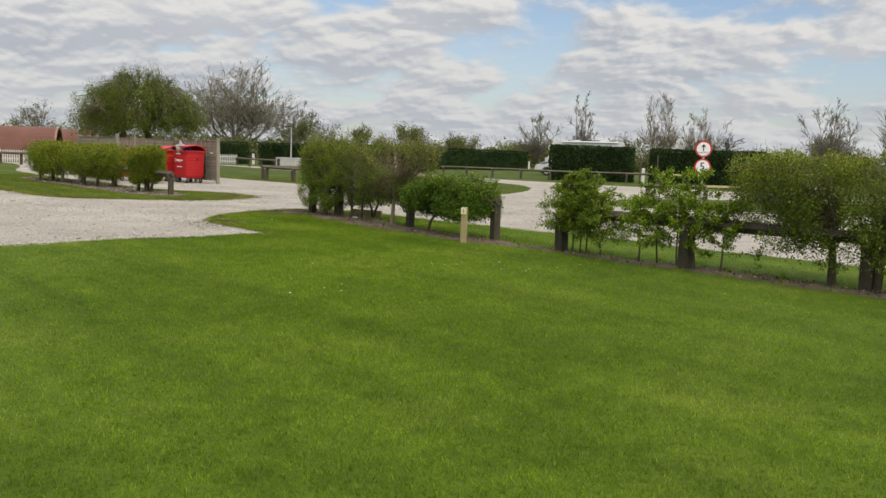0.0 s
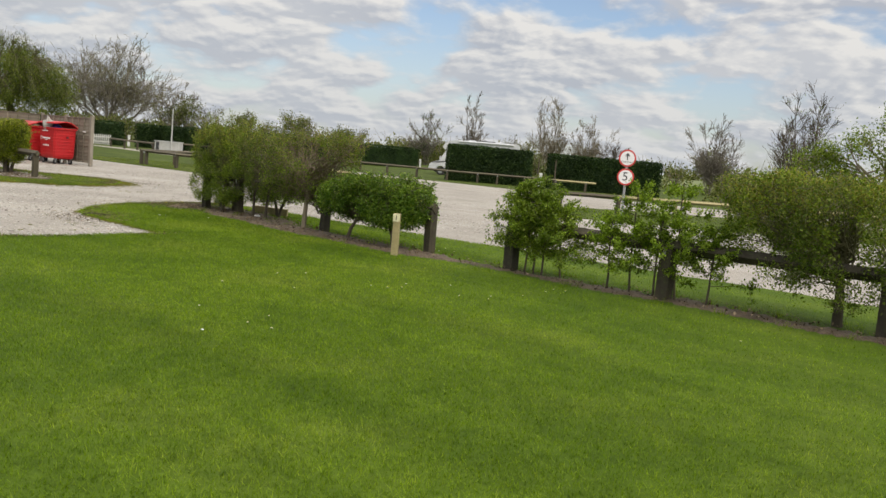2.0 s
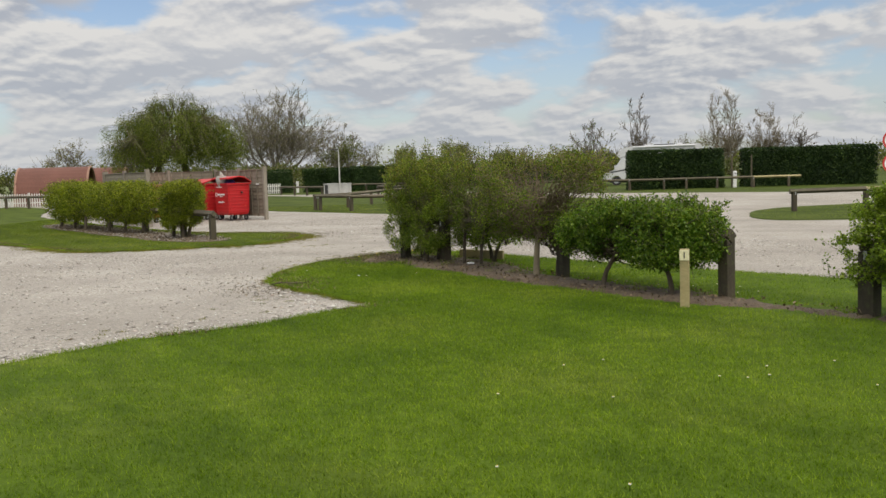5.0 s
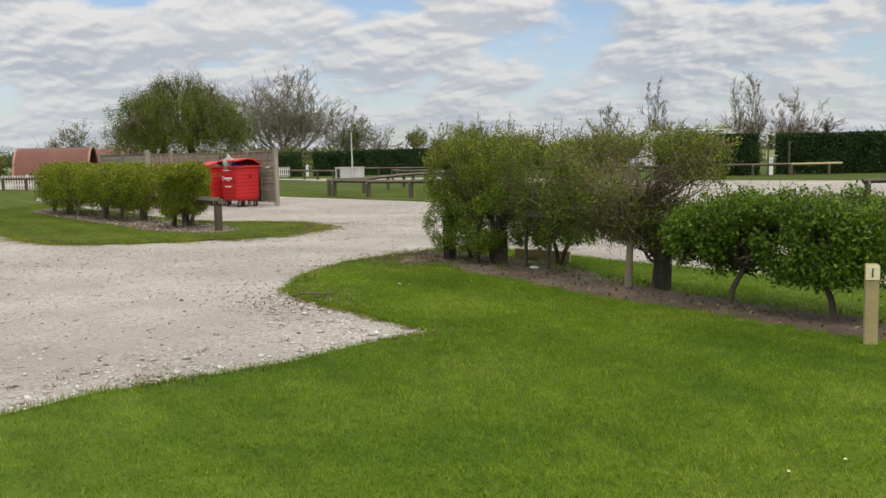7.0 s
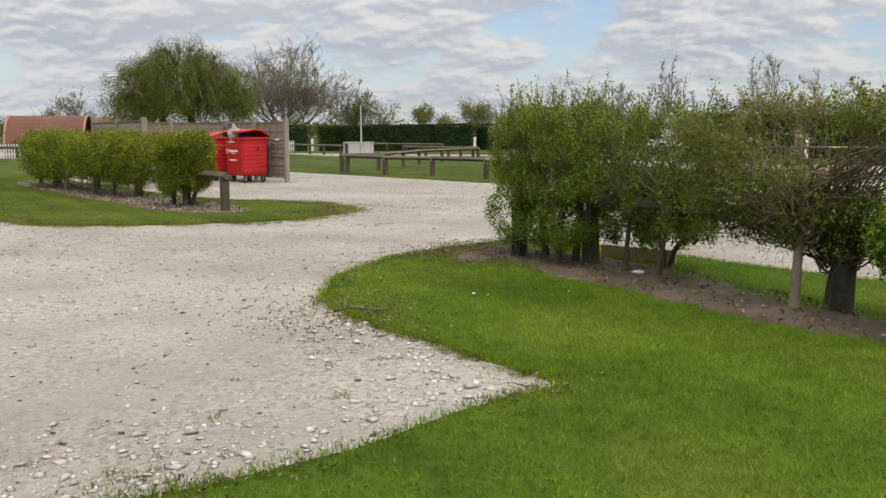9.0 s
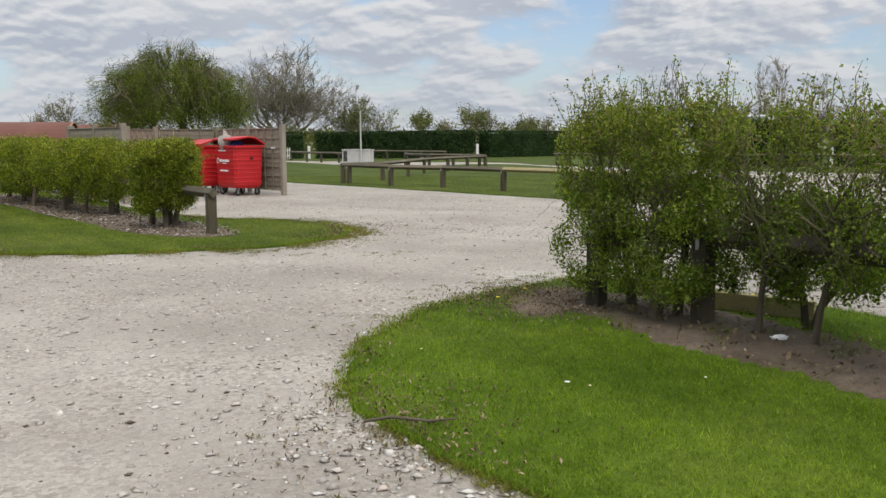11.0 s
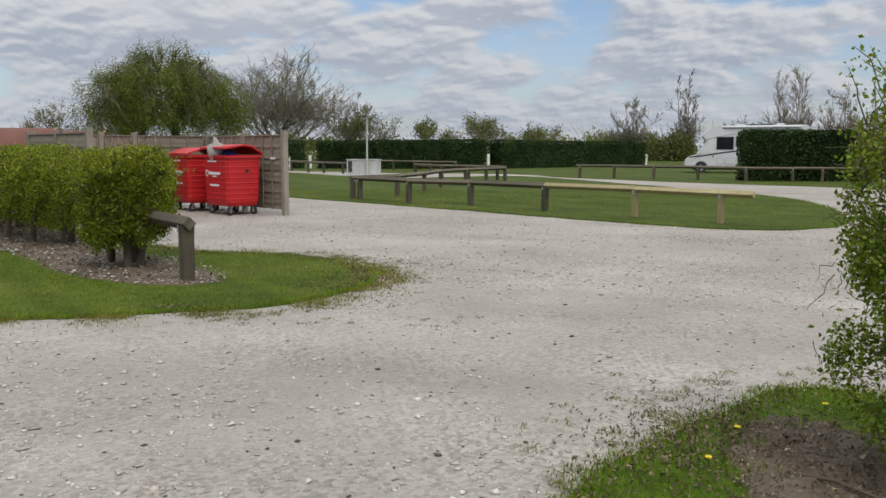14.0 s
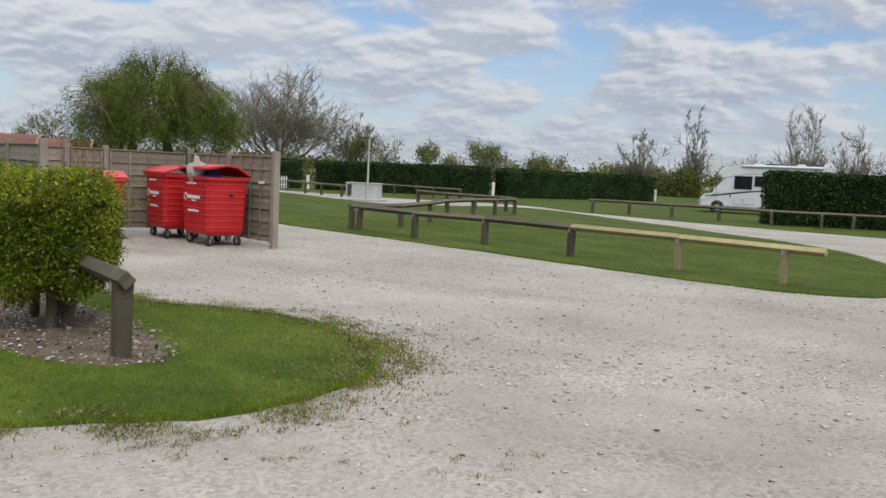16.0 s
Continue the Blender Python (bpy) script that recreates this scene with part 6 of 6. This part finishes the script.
def picket_fence(x0, y0, x1, y1, label):
    ln, a = math.hypot(x1 - x0, y1 - y0), math.degrees(math.atan2(y1 - y0, x1 - x0))
    ob = thing("picket_fence", x0, y0, 0, a, label, "fence", "white picket fences")
    n = int(ln / 0.155)
    for i in range(n + 1):
        part("picket", PICKET_ME, None, ob, at=pose(i * ln / n, -0.03, 0, 0, 0, 0))
    for z in (0.28, 0.68):
        part("rail", block(ln, 0.035, 0.07, 0.004, (ln / 2, 0, z)), PICKET, ob)
    for i in range(int(ln / 1.8) + 1):
        part("post", block(0.09, 0.09, 1.05, 0.006, (min(i * 1.8, ln), 0.06, 0.42)), PICKET, ob)


picket_fence(-52, 57.5, -28.5, 63.0, "white-painted picket fence before the pods")
picket_fence(-25.8, 79.0, -22.6, 80.0, "short white-painted picket fence")

# ---------------------------------------------------------------- grass, stones, litter


def blades(name, pts, h, w, label, g, lean=0.5, z=0.0, material=BLADE):
    n = len(pts)
    hh = h * g.uniform(0.5, 1.35, n)
    az = g.uniform(0, 2 * np.pi, n)
    ln = hh * g.uniform(0.1, lean * 2, n)
    dirx, diry = np.cos(az), np.sin(az)
    ww = w * g.uniform(0.7, 1.3, n) / 2
    b0 = np.c_[pts[:, 0] - diry * ww, pts[:, 1] + dirx * ww, np.full(n, z - 0.004)]
    b1 = np.c_[pts[:, 0] + diry * ww, pts[:, 1] - dirx * ww, np.full(n, z - 0.004)]
    tip = np.c_[pts[:, 0] + dirx * ln, pts[:, 1] + diry * ln, z + hh]
    v = np.stack([b0, b1, tip], 1).reshape(-1, 3)
    me = quick_mesh(name, v, np.arange(3 * n), 3, material)
    return tagged(new(name, me), label, "grass", kind="stuff")


def scatter(g, x0, x1, y0, y1, n):
    return np.c_[g.uniform(x0, x1, n), g.uniform(y0, y1, n)]


def build_grass():
    g = np.random.default_rng(91)
    # thickest near the walk and thinning out evenly to the sides
    p = scatter(g, -13, 16, 1.5, 24.0, 3000000)
    along = np.clip((p[:, 1] - 3.0) / 19.0, 0, 1)
    off = np.abs(p[:, 0] - (1.2 - 5.2 * along))
    p = p[g.uniform(0, 1, len(p)) < 0.06 + 0.94 * np.exp(-((off / 3.8) ** 2)) * np.clip((p[:, 1] - 1.5) / 2.5, 0, 1)]
    soil = inside(p + g.normal(0, 0.09, p.shape), BED_R) & (g.uniform(0, 1, len(p)) > 0.04 + 0.5 * np.clip(wavy(p, 2.6, 78) - 0.25, 0, 1))
    trodden = (inside(p, WORN) & (wavy(p, 6.0, 77) + g.normal(0, 0.25, len(p)) < 0.1)) | (g.uniform(0, 1, len(p)) < 0.85 * np.exp(-(((p[:, 0] + 4.0) / 0.75) ** 2) - ((p[:, 1] - 22.1) / 1.0) ** 2))
    p = p[inside(p, LAWN_LINE) & ~soil & ~trodden]
    blades("lawn_grass", p, 0.025, 0.006, "short mown lawn grass blades", g, 0.95)
    q = scatter(g, -22, -6.6, 24.5, 42, 260000)
    q = q[inside(q, ISLAND_LINE) & ~(inside(q, BED_L) & (g.uniform(0, 1, len(q)) > 0.03))]
    blades("island_grass", q, 0.026, 0.008, "mown grass blades on the island", g, 1.0, material=BLADE_ISLE)
    r = scatter(g, -15, 3.5, 35, 50, 110000)
    r = r[inside(r, MIDDLE_LINE)]
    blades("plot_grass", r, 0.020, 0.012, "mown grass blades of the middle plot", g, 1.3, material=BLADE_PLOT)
    s = scatter(g, 4, 26, 28, 39, 50000)
    s = s[inside(s, CORNER_LINE)]
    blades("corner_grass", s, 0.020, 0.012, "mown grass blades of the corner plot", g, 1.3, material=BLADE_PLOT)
    # ragged longer fringe, with tufts that stray into the stone
    fr = []
    for line, lo, hi, k in ((LAWN_LINE, (-7, 11.5), (4, 24), 90), (ISLAND_LINE, (-22, 24), (-6, 40), 70), (MIDDLE_LINE, (-15, 35), (4, 48), 30)):
        sel = line[(line[:, 0] > lo[0]) & (line[:, 0] < hi[0]) & (line[:, 1] > lo[1]) & (line[:, 1] < hi[1])]
        rep = np.repeat(sel, k, 0)
        fr.append(rep + g.normal(0, 0.055, rep.shape))
    fr = np.concatenate(fr)
    blades("edge_grass", fr, 0.030, 0.006, "ragged longer grass along the turf edges", g, 1.0)
    # yellowed moss and thin growth over the rim of the island
    rim = ISLAND_LINE[(ISLAND_LINE[:, 0] > -14) & (ISLAND_LINE[:, 0] < -6) & (ISLAND_LINE[:, 1] > 24) & (ISLAND_LINE[:, 1] < 31)]
    rim = np.repeat(rim, 420, 0)
    rim = rim + g.normal(0, 0.24, rim.shape)
    rim = rim[wavy(rim, 5.0, 61) + g.normal(0, 0.3, len(rim)) > -0.05]
    blades("rim_moss", rim, 0.022, 0.008, "yellowed moss and thin grass on the island rim", g, 0.9, -0.01, BLADE_MOSS)
    # thin weedy ground where grass gives way to stone
    tufts = np.concatenate([np.c_[g.normal(-7.2, 0.3, 90), g.normal(28.0, 0.9, 90)], np.c_[g.normal(-4.35, 0.25, 40), g.normal(22.4, 0.35, 40)], np.c_[g.normal(-8.8, 1.6, 60), g.normal(25.6, 0.2, 60)],
                            np.c_[g.normal(-3.9, 0.5, 60), g.normal(22.7, 0.5, 60)], np.c_[g.normal(-4.9, 0.5, 40), g.normal(14.4, 0.25, 40)], np.c_[g.normal(-4.6, 0.4, 14), g.normal(17.2, 0.7, 14)]])
    rep = np.repeat(tufts, 26, 0)
    blades("stray_tufts", rep + g.normal(0, 0.035, rep.shape), 0.016, 0.007, "sparse weed tufts in the stone", g, 1.3, -0.028, BLADE_MOSS)
    # moss and creeping grass thinning out over the stone
    mo = []
    for line, lo, hi, wid in ((ISLAND_LINE, (-9.2, 24), (-6, 31), 0.30), (LAWN_LINE, (-5.4, 20.6), (-3.0, 24), 0.26), (ISLAND_LINE, (-16, 24), (-9, 28.5), 0.12), (LAWN_LINE, (-5.6, 13.4), (-3.2, 20.6), 0.06)):
        sel = line[(line[:, 0] > lo[0]) & (line[:, 0] < hi[0]) & (line[:, 1] > lo[1]) & (line[:, 1] < hi[1])]
        c = np.repeat(sel, 60, 0)
        c = c + g.normal(0, wid, c.shape)
        c = c[wavy(c, 5.0, 61) + 0.5 * wavy(c, 14.0, 62) > 0.15]
        mo.append(c)
    mo = np.repeat(np.concatenate(mo), 9, 0)
    mo = mo + g.normal(0, 0.022, mo.shape)
    blades("edge_moss", mo, 0.010, 0.008, "yellow-green moss and creeping grass over stone edges", g, 1.8, -0.012, BLADE_MOSS)
    # taller uncut grass round the posts and stems
    bases = np.concatenate([np.c_[np.linspace(-3.9, 1.3, 60), np.linspace(22.4, 16.2, 60)], np.c_[np.linspace(1.8, 8, 60), np.linspace(15.4, 9.2, 60)]]) + g.normal(0, 0.35, (120, 2))
    rep = np.repeat(bases, 30, 0)
    blades("uncut_grass", rep + g.normal(0, 0.05, rep.shape), 0.08, 0.006, "thin uncut grass under the hedge", g, 0.6)


def build_stones():
    g = np.random.default_rng(92)

    def chips(name, pts, size, z, label, mat_s=STONES, flat_k=0.32):
        n = len(pts)
        base = np.array([(1, 0, 0), (0, 1, 0), (-1, 0, 0), (0, -1, 0), (0, 0, 1), (0.3, 0.3, -0.6)], float)
        s = size * np.clip(g.lognormal(0, 0.45, n), 0.4, 2.6)
        v = base[None] * (1 + g.uniform(-0.4, 0.4, (n, 6, 1)))
        v[..., 2] *= flat_k
        v += g.uniform(-0.25, 0.25, v.shape)
        az = g.uniform(0, 6.28, n)
        c, sn = np.cos(az)[:, None], np.sin(az)[:, None]
        x, y = v[..., 0] * c - v[..., 1] * sn, v[..., 0] * sn + v[..., 1] * c
        v = np.stack([x, y, v[..., 2]], -1) * s[:, None, None]
        v[..., :2] += pts[:, None]
        v[..., 2] += z + s[:, None] * 0.12
        tri = np.array([(0, 1, 4), (1, 2, 4), (2, 3, 4), (3, 0, 4), (1, 0, 5), (2, 1, 5), (3, 2, 5), (0, 3, 5)])
        loops = (tri[None] + (np.arange(n) * 6)[:, None, None]).reshape(-1)
        me = quick_mesh(name, v.reshape(-1, 3), loops, 3, mat_s)
        return tagged(new(name, me), label, "gravel", kind="stuff")

    p = scatter(g, -14, 4, 11, 34, 74000)
    p = p[~inside(p, LAWN_LINE) & ~inside(p, ISLAND_LINE)]
    loose = wavy(p, 0.9, 7) + 0.5 * wavy(p, 3.0, 8)
    p = p[g.uniform(0, 1, len(p)) < np.clip(0.35 + 0.5 * loose, 0.06, 1)]
    chips("gravel_chips", p, 0.013, -0.03, "loose pale limestone chippings on the drive")
    q = np.repeat(LAWN_LINE[(LAWN_LINE[:, 0] > -8) & (LAWN_LINE[:, 0] < -3) & (LAWN_LINE[:, 1] > 11) & (LAWN_LINE[:, 1] < 18.6)], 60, 0)
    q = q + g.normal(0, 0.45, q.shape)
    q = q[~inside(q, LAWN_LINE)]
    chips("gravel_chips", q, 0.017, -0.03, "coarse loose limestone along the lawn edge")
    s = scatter(g, -20, -8.5, 26.5, 37.5, 16000)
    s = s[inside(s, BED_L)]
    chips("bed_chips", s[:5200], 0.013, 0.03, "pale chippings on the soil bed")
    t = scatter(g, -12, 0, 33, 44, 9000)
    t = t[~inside(t, MIDDLE_LINE)]
    chips("gravel_chips", t, 0.011, -0.03, "loose limestone chippings by the bays")
    # dark crumbs: clods, leaves and bits of twig
    d = scatter(g, -13, 3, 13, 38, 4200)
    d = d[~inside(d, LAWN_LINE) & ~inside(d, ISLAND_LINE)]
    chips("dirt_clods", d, 0.0105, -0.03, "dark crumbs of soil and leaf on the drive", SOIL, 0.35)
    w = np.c_[g.normal(-4.0, 0.42, 2600), g.normal(22.1, 0.6, 2600)]
    w = w[inside(w, LAWN_LINE)]
    chips("dirt_clods", w[:600], 0.009, 0.014, "crumbled soil on the trodden corner", SOIL, 0.5)
    me = leaves("leaf_litter", np.c_[w, 0.03 + g.uniform(0, 0.015, len(w))] + np.c_[g.normal(0, 0.2, (len(w), 2)), np.zeros(len(w))], 0.026, LITTER, g, 2.5, 0.4)
    tagged(new("leaf_litter", me), "dead leaf bits on trodden soil", "litter", kind="stuff")
    u = scatter(g, -4.5, 9, 8, 23, 18000)
    u = u[inside(u, BED_R)]
    me = leaves("leaf_litter", np.c_[u, 0.03 + g.uniform(0, 0.03, len(u))], 0.045, LITTER, g, 2.0)
    tagged(new("leaf_litter", me), "dry brown leaves and bark on the soil", "litter", kind="stuff")
    u2 = scatter(g, -20, -8.5, 26.5, 37.5, 9000)
    u2 = u2[inside(u2, BED_L)]
    me = leaves("leaf_litter", np.c_[u2, 0.03 + g.uniform(0, 0.03, len(u2))], 0.05, LITTER, g, 2.0)
    tagged(new("leaf_litter", me), "dry brown leaves on the island soil", "litter", kind="stuff")


def build_fringe():
    """Bare earth crumbs and dead grass where turf meets stone."""
    g = np.random.default_rng(95)
    out_p = []
    for line, lo, hi, k in ((LAWN_LINE, (-6.5, 12), (-3.0, 24), 34), (ISLAND_LINE, (-20, 24), (-6, 31), 70)):
        sel = line[(line[:, 0] > lo[0]) & (line[:, 0] < hi[0]) & (line[:, 1] > lo[1]) & (line[:, 1] < hi[1])]
        sel = sel[wavy(sel, 1.3, 41) > -0.25]
        rep_p = np.repeat(sel, k, 0)
        out_p.append(rep_p + g.normal(0, 0.12, rep_p.shape))
    out_p.append(np.c_[g.normal(-4.3, 0.33, 1300), g.normal(22.3, 0.4, 1300)])
    out_p.append(np.c_[g.normal(-4.9, 0.45, 900), g.normal(18.3, 0.5, 900)])
    out_p.append(np.c_[g.normal(-7.2, 0.35, 1200), g.normal(28.2, 0.9, 1200)])
    p = np.concatenate(out_p)
    z = np.where(inside(p, LAWN_LINE) | inside(p, ISLAND_LINE), 0.012, -0.026) + g.uniform(0, 0.012, len(p))
    me = leaves("edge_litter", np.c_[p, z], 0.03, LITTER, g, 2.5, 0.4)
    tagged(new("edge_litter", me), "dead grass and soil crumbs along turf edges", "litter", kind="stuff")


build_grass()
build_stones()
build_fringe()


def small_flower(name, x, y, r, material, label, z=0.05):
    ob = thing(name, x, y, 0, 0, label, "flower", name + "s in the grass")
    bm = bmesh.new()
    k = 9
    for i in range(k):
        a = 2 * math.pi * i / k
        block(r, r * 0.45, 0.004, 0, (r * 0.55, 0, 0), bm, Matrix.Translation((0, 0, z)) @ Matrix.Rotation(a, 4, "Z") @ Matrix.Rotation(radians(-12), 4, "Y"))
    part("petals", bm, material, ob)
    part("stalk", rod((0, 0, -0.04), (0, 0, z), 0.003, sides=5), TURF, ob)
    part("eye", rod((0, 0, z), (0, 0, z + 0.008), r * 0.35, sides=8), DANDELION, ob)


for fx, fy in ((-4.17, 22.40), (-4.42, 21.90), (-3.55, 22.9), (-2.0, 22.2), (-0.6, 20.9)):
    small_flower("dandelion", fx, fy, 0.017, DANDELION, "yellow dandelion flower in short grass")
fg = random.Random(6)
for i in range(34):
    cx, cy = fg.choice([(2.2, 12.6), (0.9, 12.3), (3.2, 10.4), (-1.2, 12.5), (1.6, 17.0), (-0.2, 19.5), (-1.2, 9.8), (-4.0, 19.6)])
    small_flower("daisy", cx + fg.gauss(0, 0.5), cy + fg.gauss(0, 0.4), 0.008, DAISY, "small white daisy in short grass", 0.035)


def paper_scrap(x, y, s, label, seed):
    g = np.random.default_rng(seed)
    ob = thing("paper_scrap", x, y, 0, g.uniform(0, 180), label, "litter", "scraps on the ground")
    bm = bmesh.new()
    bmesh.ops.create_icosphere(bm, subdivisions=2, radius=s)
    for v in bm.verts:
        k = 1 + 0.5 * noise.noise(v.co * 30 + Vector((seed, 0, 0)))
        v.co = Vector((v.co.x * k * 1.4, v.co.y * k * 0.7, abs(v.co.z) * k * 0.6 + 0.03))
    part("paper", bm, WHITE, ob)


paper_scrap(-2.24, 20.4, 0.055, "crumpled white plastic scrap on soil", 3)
paper_scrap(-3.88, 19.07, 0.013, "white feather-like scrap on grass", 4)
paper_scrap(-1.2, 9.3, 0.012, "small white scrap in the lawn", 5)


def stick(x, y, a, ln, label):
    ob = thing("stick", x, y, 0, a, label, "stick", "fallen sticks")
    part("twig", tubes("twig", [[(0, 0, 0.03), (ln * 0.3, 0.03, 0.045), (ln * 0.7, -0.02, 0.04), (ln, 0.03, 0.035)]], [[0.009, 0.009, 0.008, 0.005]], 6, BARK), BARK, ob)


stick(-4.05, 21.75, -42, 0.55, "dark fallen stick at the soil edge")
stick(-5.0, 18.2, 5, 0.5, "pale brown fallen stick at the lawn edge")
board = thing("edging_board", -2.45, 21.75, 0, -32, "pale new timber edging board behind the hedge", "board")
part("board", block(0.95, 0.05, 0.16, 0.006, (0.4, 0, 0.08)), NEW_TIMBER, board)
